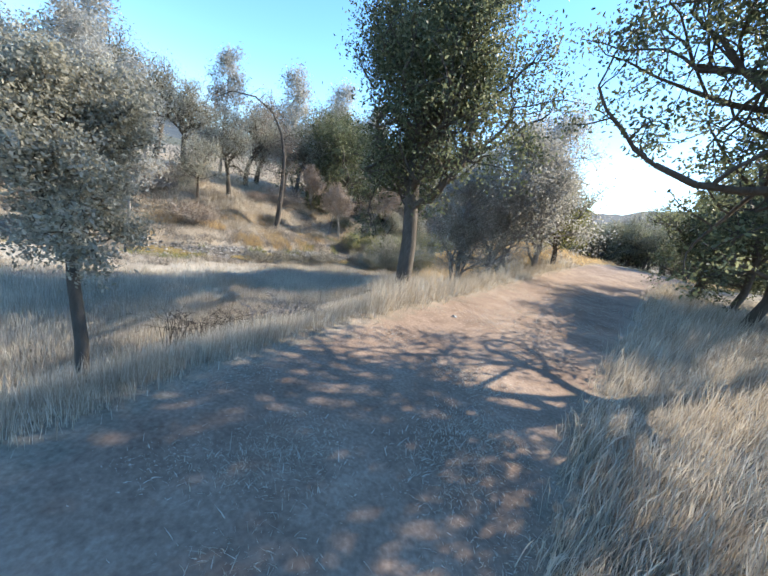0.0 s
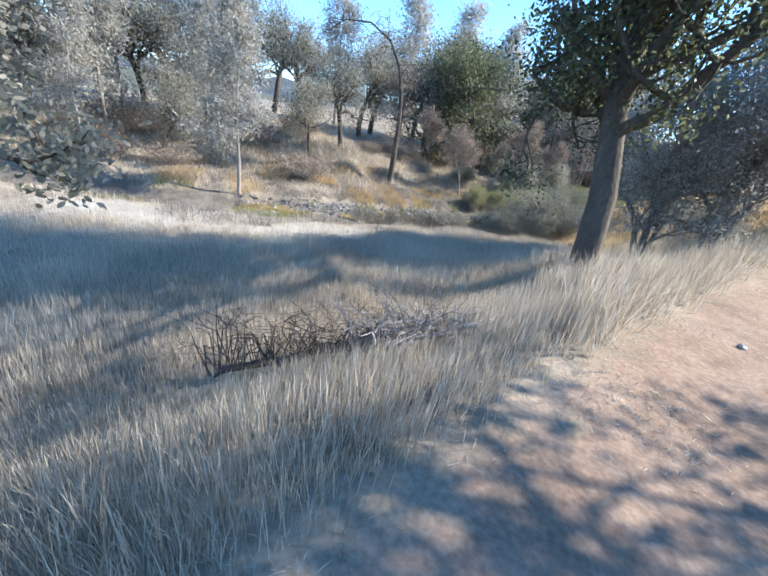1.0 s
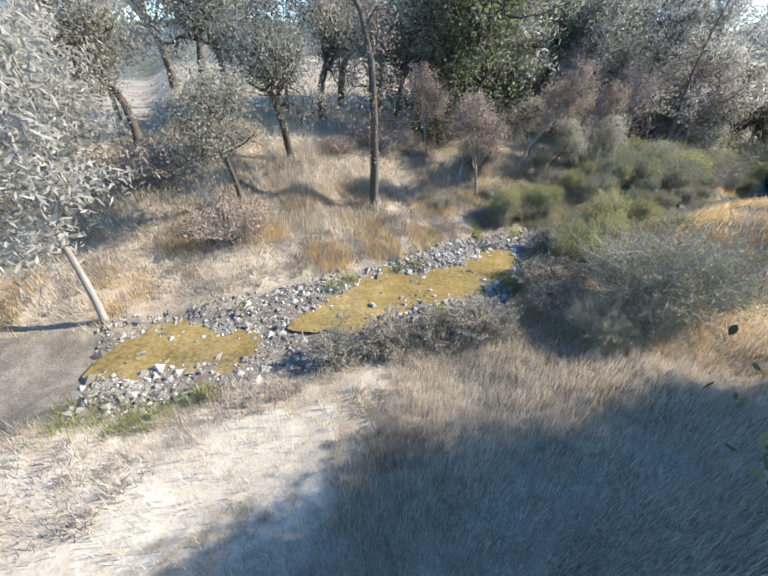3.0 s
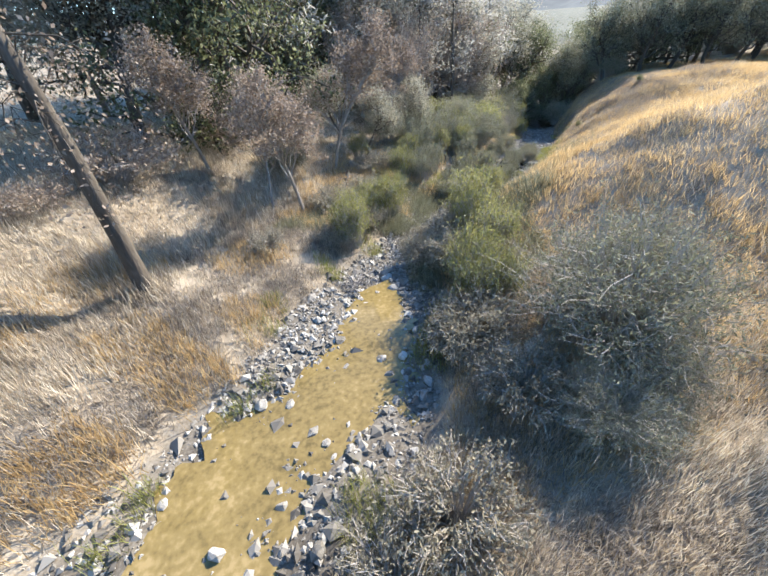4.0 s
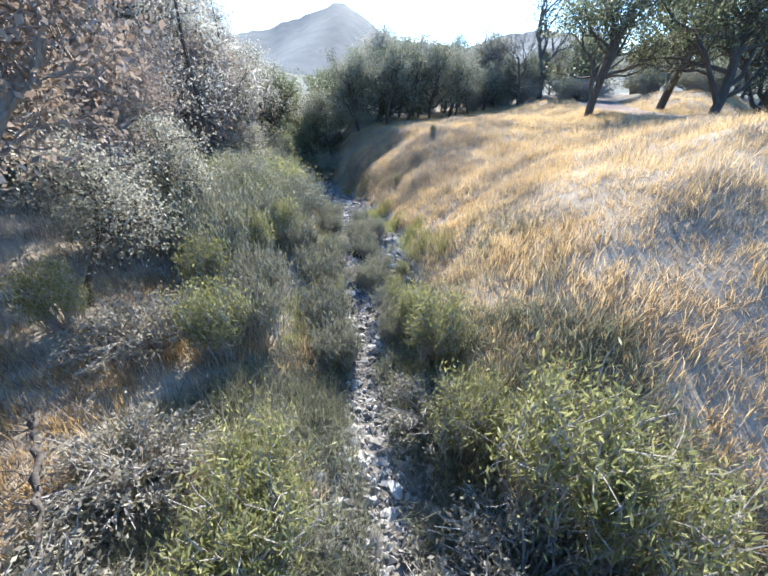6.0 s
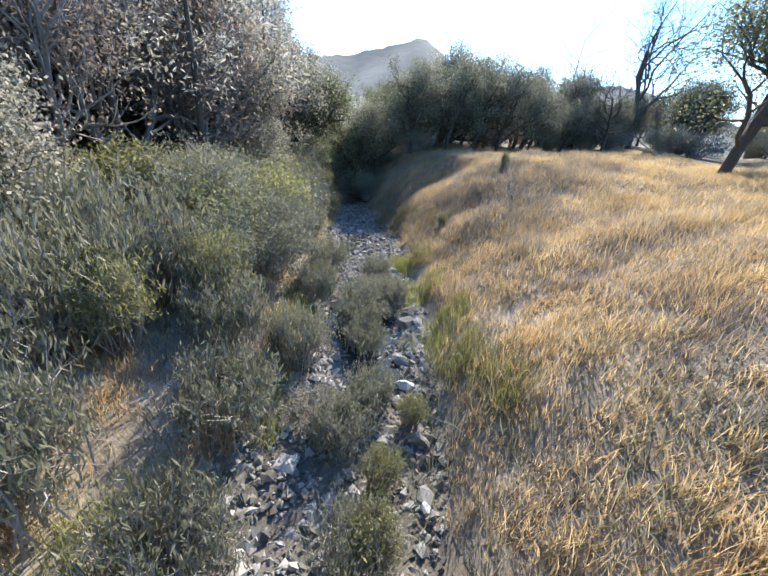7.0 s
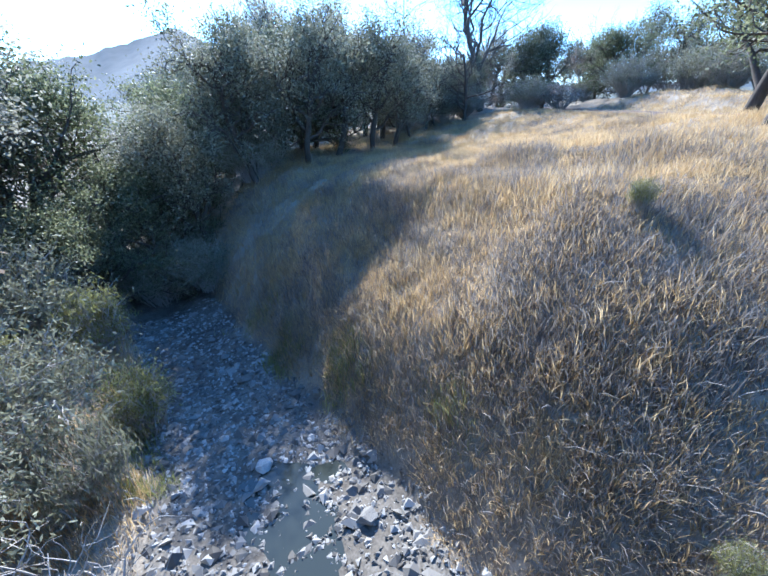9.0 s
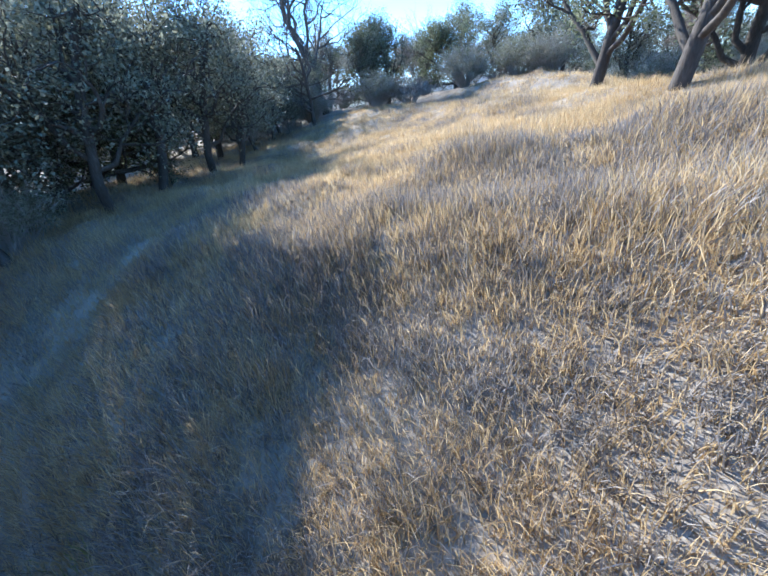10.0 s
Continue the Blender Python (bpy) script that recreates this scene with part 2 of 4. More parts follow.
def land(x, y):
    """Ground height, distance from the road's middle over its half width, distance from the creek's middle, side, creek half width."""
    shape = np.shape(x)
    x, y = np.ravel(np.asarray(x, float)), np.ravel(np.asarray(y, float))
    soft = []
    i, d, side = nearest(CREEK[:-40:2], x, y, soft)
    i = i * 2
    soft = np.concatenate(soft)
    bed, half = soft[:, 1], CREEK[i, 3] * (1 + 0.12 * np.sin(x * 1.9 + y * 1.3) + 0.08 * np.sin(x * 4.1 - y * 3.3))
    e = np.maximum(d - half, 0)
    down = smooth(-3.5, 5.0, soft[:, 0])                      # 0 along the field, 1 along the mound
    along = soft[:, 0]
    plain = np.maximum(d - CREEK[i, 3] - 0.1, 0)
    roll_on = plain + 0.15 * np.sin(0.9 * x + 0.5 * y) * smooth(0.5, 2.0, plain)
    field = np.interp(e, [0, 0.4, 1.2, 2.6, 3.4, 6, 9, 60], [0, 0.14, 0.26, 0.44, 0.55, 0.78, 0.84, 0.9]) - 0.1 * np.clip(-4 - x, 0, 4) * smooth(1.5, 4, e)
    first = np.interp(roll_on, [0, 0.4, 1.5, 2.9, 3.5, 4.5, 5.5, 8, 10, 14, 30], [0, 0.6, 1.7, 2.5, 2.85, 3.4, 3.7, 4.2, 4.4, 4.0, 3.8])          # the hump beside the pools
    saddle = np.interp(roll_on, [0, 0.35, 0.9, 1.6, 2.5, 4.6, 7, 9, 13, 30], [0, 0.4, 0.75, 1.2, 1.75, 2.6, 3.3, 3.6, 3.1, 3.2])
    high = np.interp(roll_on, [0, 0.35, 0.9, 1.4, 2.9, 4.0, 6.4, 8, 10, 14, 30], [0, 0.6, 1.5, 2.1, 3.15, 3.8, 4.25, 4.3, 4.3, 4.2, 6.2])           # the hump above the shaded bend
    turn = smooth(10.0, 13.5, along)
    dip = np.exp(-((along - 9.3) / 2.0) ** 2)
    mound = (first * (1 - turn) + high * turn) * (1 - dip) + saddle * dip
    left_up = np.interp(e, [0, 0.6, 2.0, 3.6, 5.6, 8, 12, 25, 60], [0, 0.25, 0.6, 0.8, 2.2, 2.7, 3.1, 3.7, 6]) * (1 - 0.35 * smooth(7.3, 9.5, -along))
    left_down = np.interp(e, [0, 0.5, 1.5, 5, 9, 15, 40], [0, 0.35, 0.6, 1.3, 1.9, 3.2, 7])
    right = field * (1 - down) + mound * down
    left = left_up * (1 - down) + left_down * down
    z = bed + np.where(side > 0, right, left)
    off_bed = smooth(0.2, 2.5, e)
    z = z + off_bed * 0.022 * wavy(x, y, WAVES) + smooth(0.0, 0.6, e) * 0.012 * wavy(x, y, BUMPS)
    z = z + (side > 0) * down * smooth(0.8, 2.5, e) * 0.13 * np.sin(1.2 * x + 1.1 * np.sin(1.3 * y)) * np.sin(1.3 * y + 1.2 * np.sin(1.1 * x))
    across = np.clip(side * d / half - 0.3 * np.sin(CREEK[i, 0] * 0.9 + CREEK[i, 1] * 0.5), -1.4, 1.4)
    z = z - np.maximum(1 - across * across, 0) * 0.20 * (1 - smooth(-0.1, 0.2, d - half))
    z = z + (1 - off_bed) * (0.035 * np.sin(x * 5.1 + 1.3 * np.sin(y * 3.1)) * np.sin(y * 4.3 + 1.1 * np.sin(x * 2.3)) + 0.02 * np.sin(x * 11 + 2 * np.sin(y * 7)) * np.sin(y * 9.7))
    j, dr, beyond = nearest(ROAD, x, y)
    rel = dr / ROAD[j, 3]
    level = ROAD[j, 2] + 0.30 * np.clip(rel - 1.2, 0, 7)                 # the ground climbs east of the track
    z = np.where((beyond > 0) & (x < 22), np.maximum(z, level), z)
    z = z + 0.75 * np.exp(-((x - 0.75) ** 2 + (y - 10.3) ** 2) / 3.0)   # the big oak stands on a low rise
    onto = 1 - smooth(1.05, 2.6, rel)
    rut = -0.03 * np.exp(-((rel - 0.48) / 0.16) ** 2) + 0.035 * np.exp(-((rel - 1.12) / 0.10) ** 2) * (0.5 + 0.5 * np.sin(x * 3 + y * 2.3))
    z = z * (1 - onto) + (ROAD[j, 2] + rut + 0.012 * wavy(x, y, BUMPS)) * onto
    r = np.hypot(x - 10, y - 28)
    z = z + 0.035 * np.maximum(r - 75, 0) ** 1.0 * smooth(75, 200, r)
    return z.reshape(shape), rel.reshape(shape), d.reshape(shape), side.reshape(shape), half.reshape(shape)


def height(x, y):
    return float(land(np.array([x]), np.array([y]))[0][0])


def mesh_from(name, verts, faces=None, loops=None, mats=(), smooth_shade=False, slots=None):
    """A mesh from arrays: verts (n, 3); faces (m, k), all of one size k."""
    me = bpy.data.meshes.new(name)
    v = np.asarray(verts, np.float32)
    f = np.asarray(faces, np.int32)
    me.vertices.add(len(v)), me.vertices.foreach_set("co", v.ravel())
    me.loops.add(f.size), me.loops.foreach_set("vertex_index", f.ravel())
    me.polygons.add(len(f))
    me.polygons.foreach_set("loop_start", np.arange(0, f.size, f.shape[1], dtype=np.int32))
    me.polygons.foreach_set("loop_total", np.full(len(f), f.shape[1], np.int32))
    for m in mats:
        me.materials.append(m)
    if slots is not None:
        me.polygons.foreach_set("material_index", np.asarray(slots, np.int32))
    me.polygons.foreach_set("use_smooth", np.full(len(f), smooth_shade))
    me.update(calc_edges=True)
    return me


def axis_lines(lo, hi, step, far, growth=1.13):
    core = list(np.arange(lo, hi + 1e-6, step))
    s, a, b = step, core[0], core[-1]
    before, after = [], []
    while b < far:
        s *= growth
        a, b = a - s, b + s
        before.insert(0, a), after.append(b)
    return np.array(before + core + after)


gx, gy = axis_lines(-18, 32, 0.2, 2500), axis_lines(-3, 50, 0.2, 2500)
X, Y = np.meshgrid(gx, gy)
Z, REL, DC, SIDE, HALF = land(X, Y)
nx, ny = len(gx), len(gy)
quad = np.arange(nx * ny).reshape(ny, nx)
faces = np.stack([quad[:-1, :-1], quad[:-1, 1:], quad[1:, 1:], quad[1:, :-1]], -1).reshape(-1, 4)
ground = new("ground", mesh_from("ground", np.stack([X.ravel(), Y.ravel(), Z.ravel()], 1), faces, mats=(M_GROUND,), smooth_shade=True))
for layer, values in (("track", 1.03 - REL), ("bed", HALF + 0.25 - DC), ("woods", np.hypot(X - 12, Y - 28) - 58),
                      # bank strip past the field's shade, painted paler as if in full sun
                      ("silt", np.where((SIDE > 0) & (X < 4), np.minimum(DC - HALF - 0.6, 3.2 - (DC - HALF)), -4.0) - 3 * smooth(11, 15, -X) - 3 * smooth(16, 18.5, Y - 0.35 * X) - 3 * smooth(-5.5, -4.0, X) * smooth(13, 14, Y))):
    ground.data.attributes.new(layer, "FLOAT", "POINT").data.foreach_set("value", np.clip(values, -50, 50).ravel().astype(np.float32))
tagged(ground, "dry grassland ground with a dirt track and stony creek bed", "ground", kind="structure")


# ---- distant mountains ----
def mountains():
    az = np.radians(np.arange(-180, 180, 0.75))
    deg = np.degrees(az)
    el = 3.2 + 0.9 * np.sin(az * 3 + 1) + 0.5 * np.sin(az * 7)
    el = el + 5.4 * np.exp(-((deg - 40.5) / 9.5) ** 2) + 1.4 * np.exp(-((deg - 40.5) / 3.0) ** 2) + 2.6 * np.exp(-((deg - 15) / 7) ** 2) + 1.0 * np.exp(-((deg - 27) / 5) ** 2) + 2.5 * np.exp(-((deg - 53) / 9) ** 2) + 1.6 * np.exp(-((deg - 66) / 5) ** 2)
    el = el + 0.16 * np.sin(az * 41) + 0.1 * np.sin(az * 97 + 2) + 0.07 * np.sin(az * 211)
    rows = []
    for k, u in enumerate(np.linspace(0, 1, 14)):
        r = 420 + 560 * u
        rise = np.clip(u + 0.10 * np.sin(az * 23 + 5 * u) * u * (1 - u) * 4, 0, 1) ** 0.8
        rows.append(np.stack([10 + r * np.cos(az), 28 + r * np.sin(az), -6 + (r * np.tan(np.radians(el)) + 6) * rise], 1))
    v = np.concatenate(rows)
    n = len(az)
    f = [(k * n + i, k * n + (i + 1) % n, (k + 1) * n + (i + 1) % n, (k + 1) * n + i) for k in range(13) for i in range(n)]
    m, nd, l, p = node_material("wooded_mountain_haze_glow")
    tex = nd.new("ShaderNodeTexNoise")
    tex.inputs["Scale"].default_value, tex.inputs["Detail"].default_value = 0.035, 8
    co = nd.new("ShaderNodeTexCoord")
    l.new(co.outputs["Object"], tex.inputs["Vector"])
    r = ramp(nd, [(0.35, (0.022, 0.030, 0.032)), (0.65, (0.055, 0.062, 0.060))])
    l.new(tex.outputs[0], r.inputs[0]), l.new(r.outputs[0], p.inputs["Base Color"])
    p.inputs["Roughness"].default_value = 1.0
    # Faint blue emission paints distance haze onto the slopes; the ridge gives no light.
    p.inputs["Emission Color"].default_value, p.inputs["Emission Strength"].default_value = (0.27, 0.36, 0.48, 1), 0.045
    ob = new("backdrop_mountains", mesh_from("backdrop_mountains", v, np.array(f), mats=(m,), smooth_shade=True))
    tagged(ob, "wooded mountain ridge on the horizon with blue haze painted on as glow", "mountain", kind="structure")


mountains()


# ---- plants: builders ----
def tube(verts, faces, path, radii, sides):
    """Add a tapered tube along a path to lists of vertices and quads."""
    base = len(verts)
    for k, (p, r) in enumerate(zip(path, radii)):
        t = (path[min(k + 1, len(path) - 1)] - path[max(k - 1, 0)]).normalized()
        u = t.cross(Vector((0.31, 0.9, 0.2))).normalized()
        w = t.cross(u)
        for s in range(sides):
            a = 6.28318 * s / sides
            verts.append(p + r * (math.cos(a) * u + math.sin(a) * w))
    for k in range(len(path) - 1):
        for s in range(sides):
            a, b = base + k * sides + s, base + k * sides + (s + 1) % sides
            faces.append((a, b, b + sides, a + sides))


def leaf_cards(rng, centres, per, spread, size, squash=0.8, aspect=0.55, rise=0.0, six=False):
    """Pointed leaf quads scattered round centres."""
    n = len(centres) * per
    c = np.repeat(np.asarray(centres, float), per, 0) + rng.normal(0, spread, (n, 3)) * (1, 1, squash)
    a = rng.normal(0, 1, (n, 3)) + np.array((0, 0, rise))
    a /= np.linalg.norm(a, axis=1, keepdims=True)
    b = np.cross(a, rng.normal(0, 1, (n, 3)))
    b /= np.linalg.norm(b, axis=1, keepdims=True) + 1e-9
    s = size * rng.uniform(0.6, 1.35, (n, 1))
    if six:
        b = b * s * aspect * 0.8
        v = np.stack([c - a * s, c - a * s * 0.35 + b, c + a * s * 0.5 + b, c + a * s, c + a * s * 0.5 - b, c - a * s * 0.35 - b], 1).reshape(-1, 3)
        return v, np.arange(6 * n).reshape(-1, 6)
    v = np.stack([c - a * s, c + b * s * aspect, c + a * s, c - b * s * aspect], 1).reshape(-1, 3)
    return v, np.arange(4 * n).reshape(-1, 4)


def grown(rng, h, r0, lean=(0, 0), fork=0.35, limbs=6, spread=0.75, levels=3, wander=0.22, droop=0.0, straight=False, taper=0.55, reach=0.25):
    """The branches of a tree as lists of vertices and quads, and the tips of its twigs."""
    verts, faces, tips = [], [], []

    def rnd(s):
        return Vector(rng.normal(0, s, 3))

    def limb(p, d, length, r, level):
        steps = 5 if level == 0 else 4
        path, radii = [p.copy()], [r]
        for k in range(steps):
            pull = Vector((0, 0, (0.12 if not straight else 0.03) - droop * level * 0.5))
            d = (d + rnd(wander * (0.5 if level == 0 else 1)) + pull).normalized()
            p = p + d * (length / steps)
            path.append(p.copy()), radii.append(r * (1 - (1 - taper) * (k + 1) / steps))
        tube(verts, faces, path, radii, 7 if level == 0 else (5 if level == 1 else 3))
        if level >= levels:
            tips.extend([path[-1], path[-2], (path[-1] + path[-3]) / 2])
            return
        n = limbs if level == 0 else int(rng.integers(3, 5))
        for k in range(n):
            u = (0.35 + 0.65 * (k + rng.random()) / n) if level else (fork + (1 - fork) * (k + 0.5 * rng.random()) / n)
            x = u * steps
            i = min(int(x), steps - 1)
            q = path[i].lerp(path[i + 1], x - i)
            out = rnd(1.0)
            out = (out - out.dot(d) * d).normalized()
            nd = (d * (1 - spread) + out * spread).normalized()
            if level == 0:
                nd = (nd + Vector((0, 0, 0.25 - droop))).normalized()
            size = h * reach * (1.15 - 0.55 * u) if level == 0 else length * (0.72 - 0.25 * rng.random())
            limb(q, nd, size, max(radii[i] * (0.55 if level == 0 else 0.6), 0.006), level + 1)
        if level:
            limb(path[-1], d, length * 0.6, radii[-1] * 0.9, level + 1)

    limb(Vector((0, 0, -0.15)), Vector((lean[0], lean[1], 1)).normalized(), h * 0.62, r0, 0)
    return verts, faces, tips


def thing(name, at, turn, label, category, group=""):
    ob = new(name)
    ob.empty_display_size = 0.3
    ob.matrix_world = pose(at[0], at[1], at[2], 0, 0, turn)
    return tagged(ob, label, category, group)


def hang(name, mesh, parent, label=""):
    ob = new(name, mesh)
    ob.parent = parent
    return tagged(ob, label) if label else ob


def tree(name, seed, at, h, r0, leaf, label, bark=None, per=26, cloud=0.32, size=0.055, turn=0.0, category="tree", group="", six=False, open_west=None, **how):
    """A tree: tapered trunk with limbs and twigs, and a ragged crown of single leaves round the twigs. open_west: (metres, height), beyond and below which its western side is bare."""
    rng = np.random.default_rng(seed)
    v, f, tips = grown(rng, h, r0, **how)
    ob = thing(name, at, turn, label, category, group)
    stem = 6 * 7                                               # the trunk's own rings come first
    hang("trunk", mesh_from("trunk", [tuple(p) for p in v[:stem]], f[:35], mats=(bark or M_BARK,), smooth_shade=True), ob)
    boughs = np.array(f[35:])
    if open_west:
        def lopped(p):
            p = np.asarray(p, float)
            return (p[..., 0] * math.cos(radians(turn)) - p[..., 1] * math.sin(radians(turn)) < -open_west[0]) & (p[..., 2] < open_west[1])

        boughs = boughs[~lopped([tuple(p) for p in v])[boughs].any(1)]
        tips = [t for t in tips if not lopped(tuple(t))]
    hang("bough", mesh_from("bough", [tuple(p) for p in v[stem:]], boughs - stem, mats=(bark or M_BARK,), smooth_shade=True), ob)
    if leaf:
        lv, lf = leaf_cards(rng, [tuple(t) for t in tips], per, cloud, size, six=six)
        hang("crown", mesh_from("crown", lv, lf, mats=(leaf,)), ob)
    return ob


def conifer(name, seed, at, h, r0, label, leaf, per=16, reach=0.26, bare=0.25, group="", size=0.09, bark=None):
    """A sparse foothill pine: straight trunk, whorls of upswept limbs, wispy needles."""
    rng = np.random.default_rng(seed)
    v, f, tips = [], [], []
    wob = [Vector((0.018 * h * math.sin(k * 1.1 + seed) * k / 9, 0.015 * h * math.cos(k * 0.9 + seed) * k / 9, -0.15 + (h + 0.15) * k / 9)) for k in range(10)]
    tube(v, f, wob, [r0 * (1 - 0.93 * k / 9) for k in range(10)], 7)
    for k in range(int(34)):
        u = bare + (1 - bare) * (k + rng.random()) / 34
        x = u * 9
        i = min(int(x), 8)
        p = wob[i].lerp(wob[i + 1], x - i)
        a = rng.uniform(0, 6.28)
        ln = h * reach * (1.1 - 0.85 * u) * rng.uniform(0.6, 1.2)
        d = Vector((math.cos(a), math.sin(a), rng.uniform(0.0, 0.45)))
        path = [p, p + d * ln * 0.5, p + d * ln + Vector((0, 0, 0.12 * ln))]
        tube(v, f, path, [r0 * 0.22 * (1.1 - u), r0 * 0.14 * (1.1 - u), 0.006], 4)
        for w in (0.45, 0.62, 0.8, 1.0):
            q = p + d * ln * w
            tips.append(tuple(q))
            side = Vector((-d.y, d.x, 0.2)) * rng.uniform(-0.3, 0.3) * ln
            tube(v, f, [q, q + side], [0.01, 0.004], 3)
            tips.append(tuple(q + side))
    ob = thing(name, at, rng.uniform(0, 360), label, "pine tree", group)
    hang("trunk", mesh_from("trunk", [tuple(p) for p in v], f, mats=(bark or M_GREYBARK,), smooth_shade=True), ob)
    lv, lf = leaf_cards(rng, tips, per, 0.16 + 0.012 * h, size, 0.9, 0.22)
    hang("crown", mesh_from("crown", lv, lf, mats=(leaf,)), ob)
    return ob


def shrub(name, seed, at, h, w, leaf, label, stems=40, per=9, size=0.035, upright=0.5, bark=None, group="", cloud=0.10, flat=0.45, foot_w=0.16, aspect=0.4, rise=0.0):
    """A many-stemmed bush: thin curving stems from the ground, forked, with small leaves along them."""
    rng = np.random.default_rng(seed)
    v, f, tips = [], [], []
    for _ in range(stems):
        a, out = rng.uniform(0, 6.28), rng.uniform(0.15, 1) ** 0.7
        foot = Vector((math.cos(a), math.sin(a), 0)) * foot_w * w * rng.random() + Vector((0, 0, -0.05))
        top = Vector((math.cos(a) * w * out, math.sin(a) * w * out, h * (1 - flat * out**2) * rng.uniform(0.5, 1.08)))
        mid = foot.lerp(top, 0.5) + Vector((0, 0, h * 0.14 * upright)) + Vector(rng.normal(0, 0.06 * h, 3))
        path = [foot, foot.lerp(mid, 0.6), mid, mid.lerp(top, 0.55) + Vector(rng.normal(0, 0.03 * h, 3)), top]
        tube(v, f, path, [0.014, 0.012, 0.010, 0.007, 0.003], 3)
        for _ in range(4):
            u = rng.uniform(0.3, 0.95)
            q = mid.lerp(top, u)
            e = q + (top - mid) * rng.uniform(0.25, 0.55) + Vector(rng.normal(0, 0.11 * h, 3))
            tube(v, f, [q, q.lerp(e, 0.5) + Vector(rng.normal(0, 0.02 * h, 3)), e], [0.007, 0.005, 0.002], 3)
            tips += [tuple(e), tuple(q.lerp(e, 0.5))]
        tips += [tuple(top), tuple(path[3]), tuple(mid.lerp(top, 0.3))]
    ob = thing(name, at, 0, label, "bush", group)
    hang("stem", mesh_from("stem", [tuple(p) for p in v], f, mats=(bark or M_TWIG,)), ob)
    if leaf:
        lv, lf = leaf_cards(rng, tips, per, cloud, size, 0.9, aspect, rise)
        hang("foliage", mesh_from("foliage", lv, lf, mats=(leaf,)), ob)
    return ob


def on(x, y, sink=0.0):
    return (x, y, height(x, y) - sink)


def again(ob, x, y, turn=0.0, size=1.0):
    """Another of the same plant elsewhere, turned and scaled."""
    c = copy_thing(ob, Matrix.LocRotScale(on(x, y), Euler((0, 0, radians(turn))), None))
    c.scale = (size, size, size * 1.0)
    return c


# ---- trees by the road and field ----
tree("oak_tree", 11, on(-2.62, 2.85), 4.9, 0.065, M_BLUE, "small grey-green oak with a leaning thin trunk beside the track", per=66, cloud=0.085, size=0.019, six=True, lean=(-0.30, 0.08), fork=0.52, limbs=16, spread=0.72, reach=0.15, wander=0.3, droop=-0.05)
tree("oak_tree", 12, on(0.80, 9.9), 12.0, 0.25, M_LIVE, "large live oak with a dark forked trunk at the track's edge", per=46, cloud=0.28, size=0.042, six=True, turn=40, open_west=(1.9, 5.6), lean=(0.06, 0.03), fork=0.33, limbs=30, spread=0.80, droop=-0.03, reach=0.23, wander=0.30)
tree("oak_tree", 13, on(9.2, 6.9), 11.0, 0.22, M_LIVE, "live oak whose dark leafy limbs overhang the track", six=True, per=32, cloud=0.21, size=0.044, lean=(-1.3, 0.16), fork=0.40, limbs=20, spread=0.84, droop=0.02, reach=0.33, wander=0.24)
roadside = tree("oak_tree", 15, on(13.4, 4.2), 7.5, 0.18, M_LIVE, "open-crowned live oak on the far side of the track", per=15, cloud=0.20, size=0.055, fork=0.40, limbs=11, spread=0.8, reach=0.27, wander=0.32, group="trackside oaks")
for x, y, tn, s in ((12.2, 11.0, 100, 1.05), (15.6, 13.6, 220, 1.15), (14.6, 15.9, 40, 1.0), (7.6, -0.4, 310, 1.1), (17.5, 15.0, 40, 1.0)):
    again(roadside, x, y, tn, s)
tree("oak_tree", 14, on(14.4, 13.8), 6.6, 0.15, M_LIVE, "young dark green live oak beside the track", per=34, cloud=0.22, size=0.05, fork=0.25, limbs=11, reach=0.3, wander=0.3)
grey = tree("willow_tree", 21, on(4.6, 14.6), 9.6, 0.13, M_PINE, "tall grey half-bare willow beside the track", bark=M_GREYBARK, per=16, cloud=0.22, size=0.045, fork=0.06, limbs=20, spread=0.5, reach=0.20, wander=0.3, group="grey willows")
for x, y, tn, s in ((6.0, 16.4, 70, 1.05), (7.9, 18.0, 160, 1.1), (3.6, 16.0, 200, 0.85)):
    again(grey, x, y, tn, s)
tree("oak_tree", 22, on(9.4, 19.2), 6.4, 0.14, M_WILLOW, "round yellow-green oak beside the track", per=26, cloud=0.26, size=0.05, fork=0.12, limbs=13, spread=0.7, reach=0.25)

